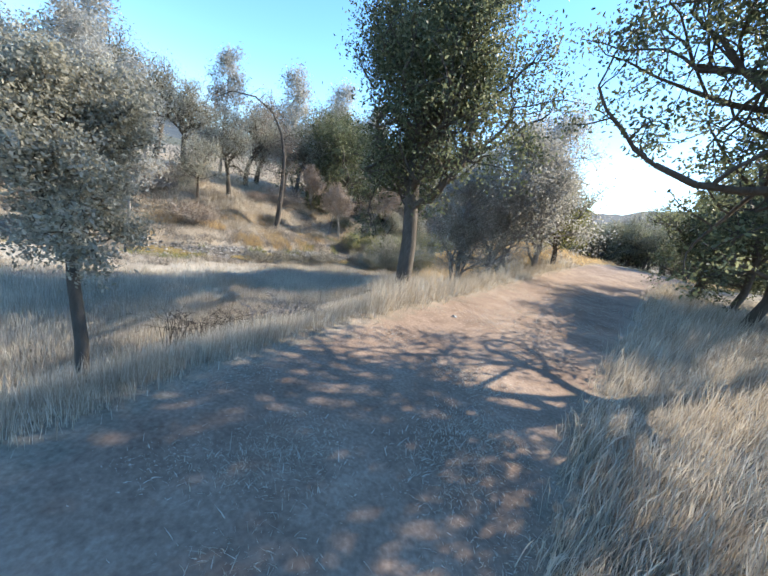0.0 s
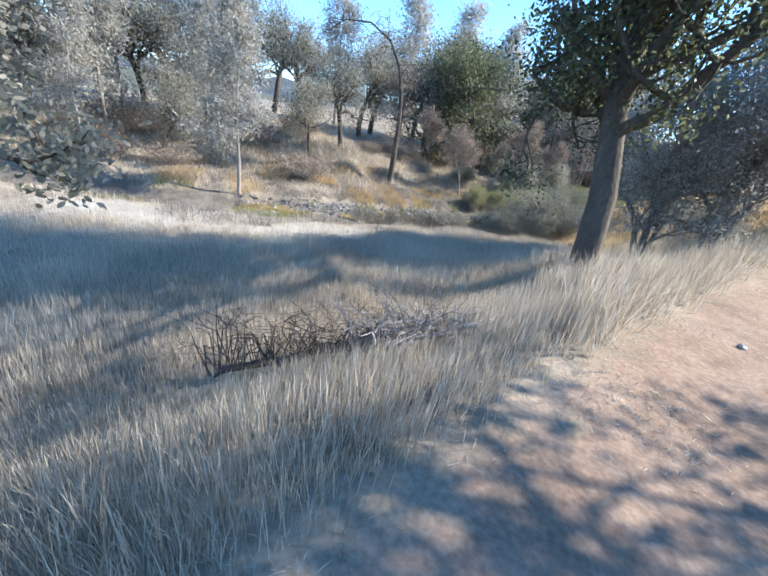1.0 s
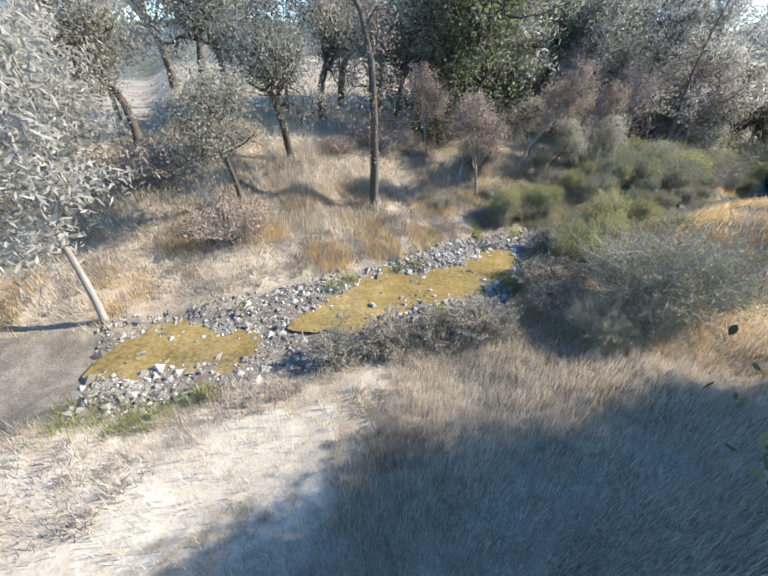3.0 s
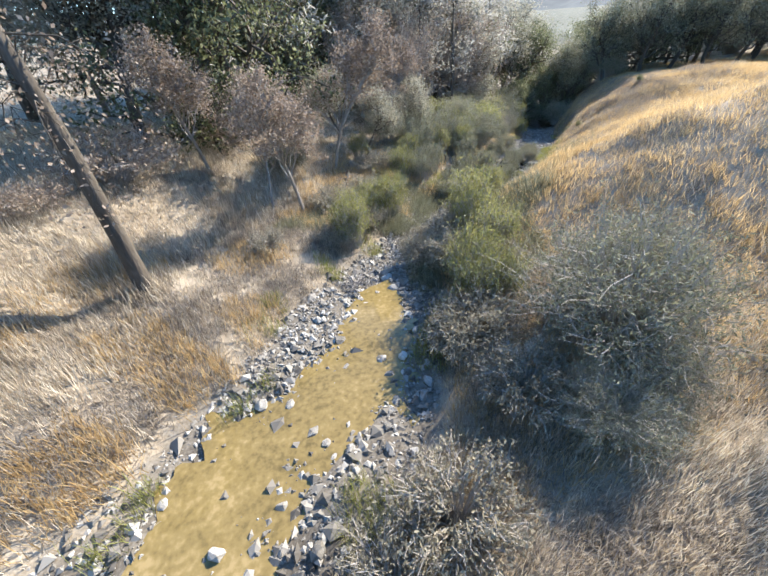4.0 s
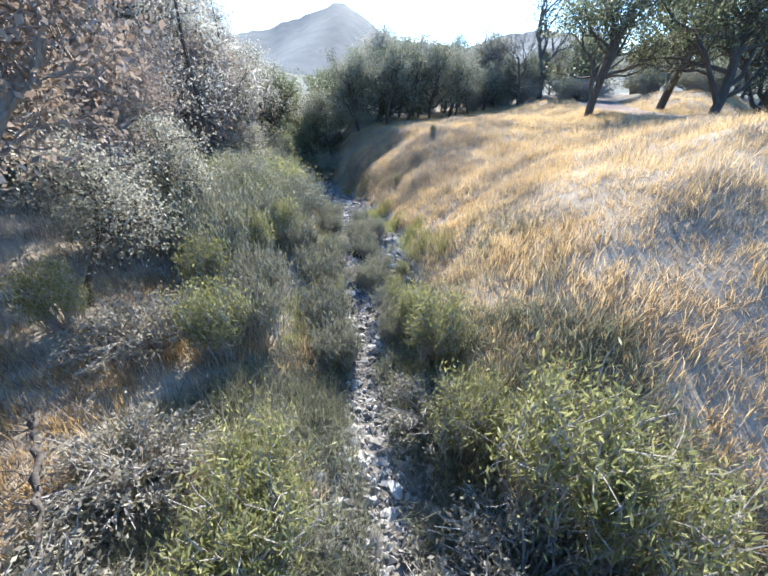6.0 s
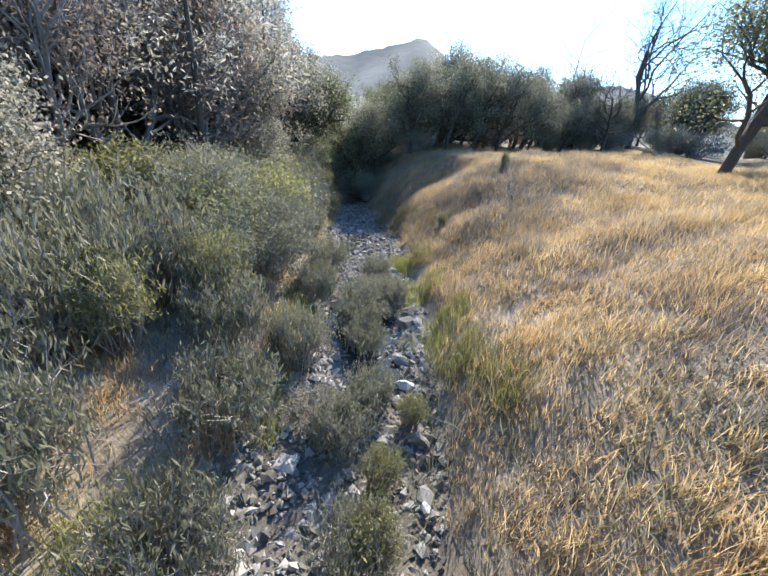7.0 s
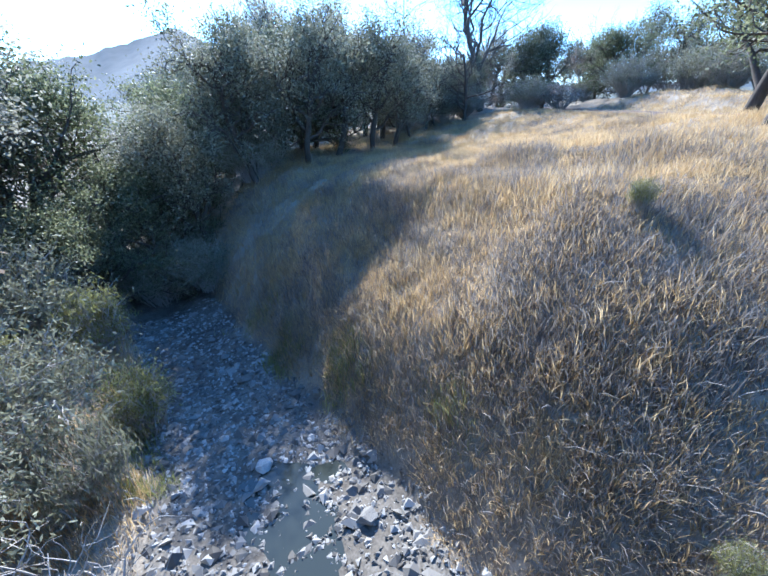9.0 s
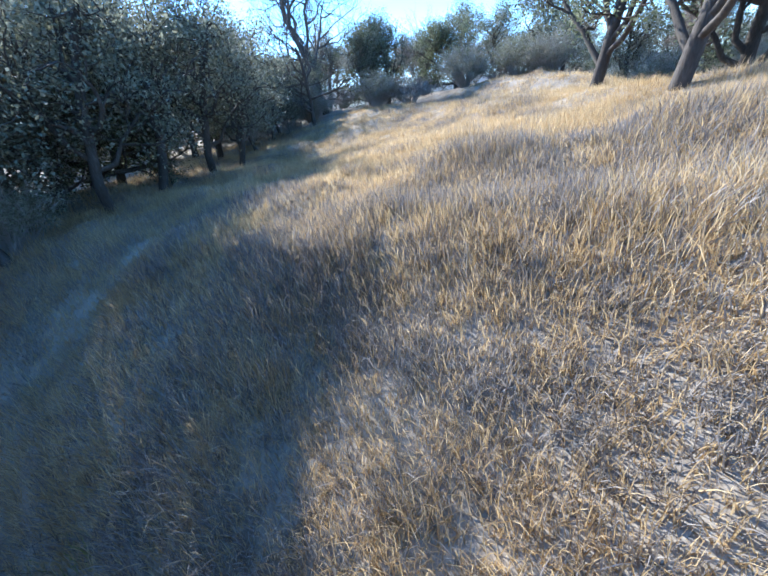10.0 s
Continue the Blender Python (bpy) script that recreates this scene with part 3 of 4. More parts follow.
# ---- trees on the far bank and its slope ----
def bent_tree():
    rng = np.random.default_rng(31)
    v, f, tips = [], [], []
    way = [(0, 0, -0.2), (0.02, 0, 1.4), (0.0, 0.0, 3.2), (-0.12, 0.03, 4.8), (-0.5, 0.08, 6.1), (-1.2, 0.1, 7.2), (-2.4, 0.05, 7.9), (-3.8, -0.1, 7.9), (-5.0, -0.2, 7.2)]
    path = [Vector(p) for p in way]
    tube(v, f, path, [0.19, 0.155, 0.13, 0.105, 0.08, 0.06, 0.045, 0.03, 0.012], 8)
    for _ in range(60):
        u = rng.uniform(2.0, 7.9)
        i = int(u)
        p = path[i].lerp(path[i + 1], u - i)
        d = Vector((rng.normal(0, 0.8), rng.normal(0, 0.8), rng.normal(0.15, 0.5))).normalized()
        ln = rng.uniform(0.7, 2.1)
        q1 = p + d * ln * 0.4 + Vector((0, 0, 0.12 * ln))
        q2 = p + d * ln * 0.75 + Vector((0, 0, -0.02))
        q3 = p + d * ln + Vector((0, 0, -0.45 * ln))
        tube(v, f, [p, q1, q2, q3], [0.017, 0.013, 0.009, 0.004], 4)
        tips.append(tuple(q3))
        for _ in range(7):
            a = q1.lerp(q3, rng.random())
            b = a + Vector(rng.normal(0, 0.3, 3)) + Vector((0, 0, -0.3))
            tube(v, f, [a, a.lerp(b, 0.5) + Vector(rng.normal(0, 0.05, 3)), b], [0.006, 0.004, 0.002], 3)
            tips.append(tuple(b))
    ob = thing("bent_tree", on(-7.45, 23.6), 0, "bare grey tree bent over in an arch, with drooping twigs", "tree")
    hang("trunk", mesh_from("trunk", [tuple(p) for p in v], f, mats=(M_BARK,), smooth_shade=True), ob)
    lv, lf = leaf_cards(rng, tips, 8, 0.16, 0.04)
    hang("crown", mesh_from("crown", lv, lf, mats=(M_DRY,)), ob)


bent_tree()
blue = tree("oak_tree", 41, on(-10.8, 23.5), 6.2, 0.16, M_BLUE, "grey-green oak with a short trunk on the dry slope", per=15, cloud=0.26, size=0.042, fork=0.50, limbs=14, spread=0.74, reach=0.27, wander=0.32, group="slope oaks")
blue2 = tree("oak_tree", 42, on(-11.4, 20.8), 5.4, 0.08, M_BLUE, "slender grey-green oak on the dry slope", per=13, cloud=0.22, size=0.038, fork=0.5, limbs=12, reach=0.23, wander=0.32, group="slope oaks")
for x, y, tn, s in ((-16.5, 28, 40, 1.25), (-12.5, 30, 100, 1.3), (-8.6, 30.5, 190, 1.25), (-18.5, 23.5, 300, 1.2), (-21, 19.5, 20, 1.3), (-14, 36, 140, 1.6), (-21, 31, 200, 1.6), (-9, 38, 60, 1.8), (-25, 25, 10, 1.6), (-16.6, 16.2, 80, 1.0), (-20.5, 13.5, 120, 1.3),
                    (-28, 10, 0, 1.7), (-23, 9, 170, 1.4), (-33, 18, 30, 1.9), (-26, 34, 310, 2.0), (-5, 41, 15, 1.9)):
    again(blue if s > 1.07 else blue2, x, y, tn, s)
pine = conifer("pine_tree", 51, on(-11.35, 15.2), 7.0, 0.085, "pale slender foothill pine with wispy needles at the creek bank", M_PINE, per=28, size=0.10)
for x, y, tn, s in ((-17.5, 20.0, 30, 1.1), (-22.5, 14.5, 80, 1.3), (-27, 15, 130, 1.5), (-19.5, 11.5, 210, 1.15), (-30, 20, 10, 1.7), (-15.5, 31.5, 60, 1.4), (-10.5, 34, 0, 1.5), (-15.6, 18.4, 240, 1.0), (-18.8, 15.4, 330, 1.2), (-21.4, 11.0, 20, 1.25), (-25, 12.2, 160, 1.4), (-24.5, 20.5, 100, 1.5), (-20.6, 22.4, 280, 1.3),
                    (-17.2, 13.2, 50, 0.95), (-22.8, 26.5, 190, 1.6), (-7.5, 39.5, 130, 1.7), (-3.4, 38.5, 70, 1.6)):
    again(pine, x, y, tn, s)
live = tree("oak_tree", 61, on(-5.2, 34.5), 10.5, 0.28, M_LIVE, "broad dark green live oak at the foot of the slope", per=26, cloud=0.34, size=0.075, fork=0.05, limbs=16, spread=0.82, reach=0.36, wander=0.3, group="live oaks")
dry = tree("oak_tree", 62, on(-3.7, 27.9), 6.3, 0.06, M_DRY, "young oak with dry brown leaves on twin stems", per=7, cloud=0.10, size=0.036, fork=0.34, limbs=18, spread=0.42, reach=0.19, wander=0.26, bark=M_GREYBARK, group="young dry oaks")
for x, y, tn, s in ((-2.0, 31.5, 90, 1.2), (-4.7, 28.2, 200, 0.9), (1.0, 34.5, 140, 1.0), (-6.5, 29.3, 10, 0.9)):
    again(dry, x, y, tn, s)

# ---- woods beyond the creek ----
tall = conifer("pine_tree", 71, on(8.3, 42.3), 11.0, 0.15, "tall thin pine among the creekside woods", M_PINE, per=15, bare=0.3, bark=M_BARK)
for x, y, tn, s in ((10.2, 46.3, 50, 1.0), (5.6, 41.2, 110, 0.9), (4.4, 43.5, 110, 0.95), (2.0, 39.5, 170, 0.85), (14.5, 49, 220, 1.0), (9, 50, 20, 1.2), (5.6, 47, 260, 1.15)):
    again(tall, x, y, tn, s)
rng = np.random.default_rng(5)
for k in range(52):
    u = rng.random()
    x, y = -4 + 29 * u + rng.normal(0, 1.6), 38.5 + 15 * u + rng.uniform(0, 16)
    kind = (blue, dry, live, pine, blue, dry)[k % 6]
    s = {blue: 1.5, dry: 1.45, pine: 1.7, live: 0.85}[kind] * rng.uniform(0.8, 1.25)
    again(kind, x, y, rng.uniform(0, 360), s)
winter = tree("bare_tree", 72, on(5.6, 41.8), 8.5, 0.11, M_DRY, "tall grey tree with bare twigs and few dry leaves", bark=M_GREYBARK, per=3, cloud=0.22, size=0.05, fork=0.22, limbs=15, spread=0.55, reach=0.24, wander=0.3, levels=3, group="bare trees")
for x, y, tn, s in ((4.2, 39.8, 70, 0.8), (6.6, 43.6, 150, 1.1), (8.8, 43.0, 230, 1.0), (3.2, 42.4, 310, 1.1), (10.9, 45.0, 20, 1.1), (9.4, 46.8, 200, 1.2), (1.4, 40.8, 120, 0.95), (12.8, 47.5, 60, 1.1), (7.4, 46.0, 280, 1.25), (-0.6, 38.2, 180, 0.8)):
    again(winter, x, y, tn, s)
for k, (x, y, s) in enumerate(((-6.5, 42.5, 1.1), (-3.0, 45.5, 1.3), (0.6, 42.0, 1.2), (3.0, 46.0, 1.35), (7.6, 45.5, 1.2), (-1.6, 39.6, 0.95), (9.8, 48.5, 1.2), (12.4, 50.5, 1.1), (8.2, 47.6, 1.0), (11.2, 46.6, 0.9), (10.4, 52.0, 1.1), (4.8, 45.0, 0.9))):
    again(live if k in (0, 3) else (blue, dry)[k % 2], x, y, 61 * k, s * (1.05 if k in (0, 3) else (1.55, 1.45)[k % 2]))
for x, y, s in ((19.4, 48.6, 0.5), (23.0, 49.4, 0.6), (27.5, 53, 0.8), (25.5, 51.5, 0.6), (31, 55, 0.8), (1.5, 46.5, 0.8), (-1.0, 43, 0.7), (5.0, 50, 0.9)):
    again(live, x, y, rng.uniform(0, 360), s)

# ---- trees along the top of the grassy mound ----
dead = tree("dead_oak", 81, on(50, 37.3), 10.0, 0.19, None, "bare dead oak with grey forking limbs on the skyline", bark=M_BARK, fork=0.16, limbs=15, spread=0.66, levels=4, wander=0.28, reach=0.44, category="tree", group="skyline oaks")
dead.scale = (1.6, 1.6, 1.6)
again(dead, 45, 38.5, 120, 0.8)
again(dead, 56, 27.0, 220, 0.75)
for x, y, z in ((28.0, 48.0, 0.85), (25.6, 51.0, 0.8), (32, 46.6, 0.75), (30.0, 50.0, 0.9), (34, 45.5, 0.85), (37.5, 47, 1.1), (33, 49.5, 1.15), (40, 44.5, 0.9), (43.5, 47, 1.0), (38, 52, 1.2), (44, 52, 1.2), (31, 47, 0.85)):
    again(live if x == 30.0 or x == 31 else blue, x, y, 37 * x, z * (0.8 if x == 30.0 or x == 31 else 1.45))
crest = tree("oak_tree", 84, on(32.0, 43.0), 8.2, 0.16, M_BRUSH, "olive-grey oak at the shady edge of the mound", per=13, cloud=0.26, size=0.055, fork=0.26, limbs=14, spread=0.74, reach=0.27, wander=0.32, group="crest oaks")
for x, y, tn, s in ((34.8, 42.4, 50, 0.95), (37.2, 42.8, 140, 0.8), (39.6, 42.2, 230, 0.75), (42.0, 41.4, 20, 0.75), (44.6, 41.0, 300, 0.75), (30.0, 44.4, 90, 1.05), (27.6, 45.0, 10, 1.0), (25.2, 46.4, 260, 0.95), (26.6, 48.2, 70, 0.9), (29.2, 47.4, 120, 0.9), (23.2, 48.2, 190, 0.9), (33.4, 45.6, 220, 0.85), (46.6, 40.0, 170, 0.75), (49.0, 39.4, 60, 0.75), (53.0, 38.0, 210, 0.8)):
    again(crest, x, y, tn, s)
for k in range(64):
    a = radians(-66 + 106 * (k + rng.random()) / 64)
    r = rng.uniform(33, 56)
    x, y = 14 + r * math.cos(a), 36 + r * math.sin(a)
    kind = (live, blue, crest, dry, blue, crest)[k % 6]
    again(kind, x, y, rng.uniform(0, 360), {live: 0.62, blue: 1.3, dry: 1.3, crest: 1.05}[kind] * rng.uniform(0.75, 1.25))
big = tree("oak_tree", 83, on(25.2, 28.6), 8.8, 0.24, M_LIVE, "many-stemmed live oak on top of the mound", per=26, cloud=0.36, size=0.06, fork=0.14, limbs=13, spread=0.62, reach=0.36, wander=0.26, group="mound oaks")
for x, y, tn, s in ((26.5, 22.6, 130, 1.15), (30.5, 19.5, 250, 1.2), (33.0, 25.0, 20, 1.2)):
    again(big, x, y, tn, s)

# ---- bushes along the creek ----
broom = shrub("broom_bush", 91, on(0.95, 19.5), 2.1, 1.65, M_BRUSH, "wide grey-green wispy bush on the creek bank", stems=250, per=5, size=0.042, upright=0.9, cloud=0.07, aspect=0.22, rise=0.5, group="grey bushes")
for x, y, tn, s in ((-0.4, 18.0, 100, 0.45), (2.2, 20.4, 200, 0.75), (0.6, 18.4, 30, 0.5)):
    again(broom, x, y, tn, s)
green = shrub("green_bush", 92, on(-1.0, 27.4), 1.35, 0.55, M_WILLOW, "yellow-green upright willow bush beside the creek", stems=75, per=6, size=0.040, upright=0.4, cloud=0.06, flat=0.15, foot_w=0.55, aspect=0.2, rise=1.6, group="green bushes")
for x, y, tn, s in ((-0.5, 27.9, 60, 0.9), (0.75, 30.5, 150, 0.95), (-2.5, 25.6, 20, 1.0), (-2.2, 26.4, 200, 0.9), (-1.4, 27.2, 300, 0.9), (3.0, 27.5, 30, 0.95), (3.9, 28.4, 90, 0.8), (1.3, 25.3, 210, 1.2), (0.9, 24.5, 10, 1.0), (0.75, 23.1, 330, 1.0), (-0.3, 22.2, 40, 1.05),
                    (-0.6, 21.4, 120, 0.9), (0.1, 21.4, 170, 0.8), (1.6, 26.4, 250, 0.9), (1.6, 32.2, 20, 0.9), (-0.7, 32.4, 100, 0.8), (5.3, 29.9, 10, 0.45), (4.7, 29.4, 90, 0.5), (6.4, 30.3, 200, 0.4), (16.7, 34.8, 75, 0.3), (13.2, 34.8, 140, 0.28), (15.0, 43.2, 230, 1.1), (16.5, 46.0, 15, 1.3), (5.0, 33.6, 60, 0.9), (3.6, 33.2, 220, 0.9)):
    again(green, x, y, tn, s)
scrub = shrub("grey_brush", 93, on(-2.8, 17.6), 0.75, 0.85, M_SCRUB, "low grey twiggy brush on the bank", stems=100, per=3, size=0.032, upright=0.9, cloud=0.05, group="grey brush")
for x, y, tn, s in ((-3.7, 17.2, 40, 0.8), (-4.7, 16.6, 80, 0.9), (-5.7, 15.9, 160, 0.8), (-1.2, 20.6, 210, 1.0), (-0.6, 24.4, 20, 1.0), (0.5, 25.2, 250, 1.1), (0.2, 23.0, 310, 0.9), (-2.9, 25.6, 100, 0.8), (-1.9, 26.7, 180, 1.0), (1.9, 26.9, 60, 1.0),
                    (-2.6, 28.2, 5, 1.1), (-1.2, 29.2, 95, 1.0), (0.0, 31.4, 140, 1.2), (-4.9, 25.2, 230, 0.7), (-1.0, 19.0, 10, 1.0), (0.0, 23.4, 70, 1.1), (-0.4, 24.2, 140, 1.0), (0.4, 22.2, 260, 1.1), (-0.9, 20.6, 330, 1.1), (-1.4, 20.4, 20, 0.9), (-0.3, 25.7, 180, 0.8), (8.6, 33.0, 20, 0.8), (9.2, 33.7, 110, 0.7), (7.4, 32.7, 250, 0.5), (5.3, 31.2, 0, 0.6)):
    again(scrub, x, y, tn, s)
thick = shrub("creekside_thicket", 94, on(6.6, 35.0), 1.6, 1.35, M_BRUSH, "dense half-bare grey-green thicket on the creek bank", stems=150, per=7, size=0.040, upright=1.1, cloud=0.10, flat=0.3, foot_w=0.4, aspect=0.3, rise=0.7, group="creekside thickets")
reeds = shrub("reed_clump", 97, on(3.3, 33.8), 1.3, 0.9, M_BRUSH, "tall grey-green reeds on the creek bank", stems=120, per=3, size=0.07, upright=0.2, cloud=0.06, flat=0.12, foot_w=0.85, aspect=0.16, rise=3.0, group="reed clumps")
for x, y, tn, s in ((2.6, 33.2, 50, 0.95), (4.1, 34.3, 140, 1.05), (2.2, 34.4, 230, 1.1), (3.4, 35.4, 300, 1.1), (4.9, 33.0, 80, 0.7), (1.2, 34.9, 10, 1.0), (10.4, 38.4, 10, 0.6), (9.6, 37.6, 70, 0.6), (13.2, 42.2, 100, 0.8)):
    again(reeds, x, y, tn, s)
for x, y, tn, s in ((4.0, 29.0, 30, 0.45), (4.5, 29.5, 120, 0.5), (3.6, 28.8, 220, 0.4), (5.4, 30.7, 300, 0.5), (6.2, 31.0, 40, 0.45), (2.4, 29.4, 75, 0.6), (3.2, 30.4, 160, 0.7), (4.3, 31.6, 250, 0.7), (8.9, 33.1, 20, 0.5), (1.6, 30.6, 310, 0.75), (2.4, 31.6, 190, 0.8), (7.6, 32.7, 15, 0.5), (8.0, 33.3, 95, 0.55), (7.1, 32.1, 205, 0.45), (9.9, 34.6, 130, 0.5), (5.9, 32.4, 280, 0.6), (7.2, 33.9, 60, 0.6), (8.6, 35.1, 330, 0.65)):
    again(reeds, x, y, tn, s)
leafier = shrub("creekside_thicket", 98, on(8.2, 37.6), 1.7, 1.2, M_WILLOW, "yellow-green leafy thicket above the creek", stems=130, per=7, size=0.05, upright=1.0, cloud=0.12, flat=0.35, foot_w=0.4, aspect=0.4, group="leafy thickets")
for x, y, tn, s in ((6.0, 36.0, 90, 0.8), (7.2, 38.9, 200, 0.9), (9.6, 42.6, 200, 0.9), (5.0, 38.2, 20, 0.9), (13.0, 46.0, 150, 1.3), (7.2, 36.3, 310, 0.6)):
    again(leafier, x, y, tn, s)
for x, y, tn, s in ((5.4, 34.6, 60, 0.7), (7.9, 36.6, 120, 0.8), (9.2, 39.2, 200, 0.65), (6.2, 37.2, 330, 1.1), (8.4, 40.6, 90, 1.1), (11.4, 42.6, 150, 1.1), (13.4, 44.2, 45, 1.3),
                    (15.8, 48.0, 0, 1.5), (18.6, 50.5, 100, 1.6), (20.8, 48.4, 30, 1.2), (-4.0, 30.6, 240, 0.7), (21.5, 46.8, 130, 1.1), (23.5, 49.5, 222, 1.4), (26, 47, 12, 1.2)):
    again(thick, x, y, tn, s)
hill = shrub("hillside_brush", 96, on(-10.8, 19.2), 1.1, 1.4, M_DRY, "brown twiggy brush on the dry hillside", stems=80, per=3, size=0.05, upright=0.7, cloud=0.12, group="hillside brush")
for x, y, tn, s in ((-14.8, 20.4, 40, 1.2), (-13.2, 22.8, 90, 1.0), (-8.6, 27.6, 10, 1.2), (-17.0, 18.6, 130, 1.2), (-19.5, 17, 250, 1.3), (-6.2, 32.6, 20, 1.2), (-9.6, 25.6, 170, 0.6), (-15.5, 15.6, 60, 0.9), (-18, 14, 0, 1.2), (2.6, 38.4, 160, 1.2)):
    again(hill, x, y, tn, s)
for k in range(26):
    a = radians(-58 + 92 * (k + rng.random()) / 26)
    r = rng.uniform(31, 42)
    again((thick, hill, broom)[k % 3], 14 + r * math.cos(a), 36 + r * math.sin(a), rng.uniform(0, 360), rng.uniform(0.9, 1.6))
for x, y, tn, s in ((2.4, 35.6, 20, 0.75), (0.9, 36.6, 110, 0.85), (-1.2, 34.4, 290, 0.8), (-0.2, 32.9, 60, 0.7), (11.9, 44.8, 310, 0.95)):
    again(blue2, x, y, tn, s)
tree("bare_bush", 95, on(11.3, 40.1), 2.6, 0.05, None, "leafless pale branching bush leaning over the creek", bark=M_TWIG, category="bush", lean=(0.1, -0.35), fork=0.06, limbs=15, spread=0.86, levels=3, wander=0.42, reach=0.40)


# ---- fallen wood ----
def sticks(name, seed, a, b, r, label, twigs=26, bark=None, lift=0.08, thick=0.012):
    """A fallen log or branch from a to b, with broken, curling side branches."""
    rng = np.random.default_rng(seed)
    A, B = Vector((*a, height(*a) + lift)), Vector((*b, height(*b) + lift))
    v, f = [], []
    n = 14
    path = [A.lerp(B, k / n) + Vector(rng.normal(0, 0.35 * r, 3)) for k in range(n + 1)]
    width = [r * (1 - 0.6 * k / n) * rng.uniform(0.85, 1.15) for k in range(n + 1)]
    tube(v, f, [p - A for p in path], [0.3 * r] + width[1:-1] + [0.15 * r], 9)
    ob = thing(name, A, 0, label, "fallen wood")
    hang("trunk", mesh_from("trunk", [tuple(p) for p in v], f, mats=(bark or M_BARK,), smooth_shade=True), ob)

    def curl(p, d, ln, r0, depth):
        way = [p]
        for _ in range(4):
            d = (d + Vector(rng.normal(0, 0.33, 3)) + Vector((0, 0, -0.05))).normalized()
            way.append(way[-1] + d * ln / 4)
        for q in way[1:]:
            q.z = max(q.z, 0.02 - lift)
        tube(v, f, way, [r0 * u for u in (1, 0.8, 0.62, 0.45, 0.2)], 4)
        if depth:
            for _ in range(3):
                k = int(rng.integers(1, 4))
                curl(way[k].copy(), (d + Vector(rng.normal(0, 0.8, 3))).normalized(), ln * 0.55, r0 * 0.5, depth - 1)

    for k in range(twigs):
        v, f = [], []
        p = A.lerp(B, rng.uniform(0.05, 1.0)) - A
        d = Vector((rng.normal(0, 1), rng.normal(0, 1), abs(rng.normal(0.15, 0.3)))).normalized()
        curl(p, d, rng.uniform(0.25, 0.75) * (1 + 2 * r), thick * rng.uniform(0.5, 1.1), 1)
        hang("branch", mesh_from("branch", [tuple(c) for c in v], f, mats=(bark or M_BARK,)), ob)
    return ob


sticks("fallen_log", 101, (-1.1, 6.6), (-3.2, 5.0), 0.085, "dark fallen log under a tangle of broken twigs", 170, None, 0.10, 0.008)
sticks("fallen_branch", 105, (-0.8, 6.1), (-1.9, 5.5), 0.03, "pale broken twigs heaped in the grass", 46, M_GREYBARK, 0.12)
sticks("fallen_branch", 102, (-2.5, 24.2), (-3.0, 23.3), 0.03, "pale dead branches heaped at the creek's edge", 30, M_GREYBARK, 0.15)
sticks("fallen_branch", 103, (-1.6, 30.4), (-2.1, 28.6), 0.05, "thin dead trunk leaning in the grey brush", 10, M_BARK, 0.5)
sticks("fallen_branch", 104, (6.2, 40.6), (4.9, 39.3), 0.12, "pale fallen trunk lying on the far bank", 4, M_GREYBARK, 0.1)


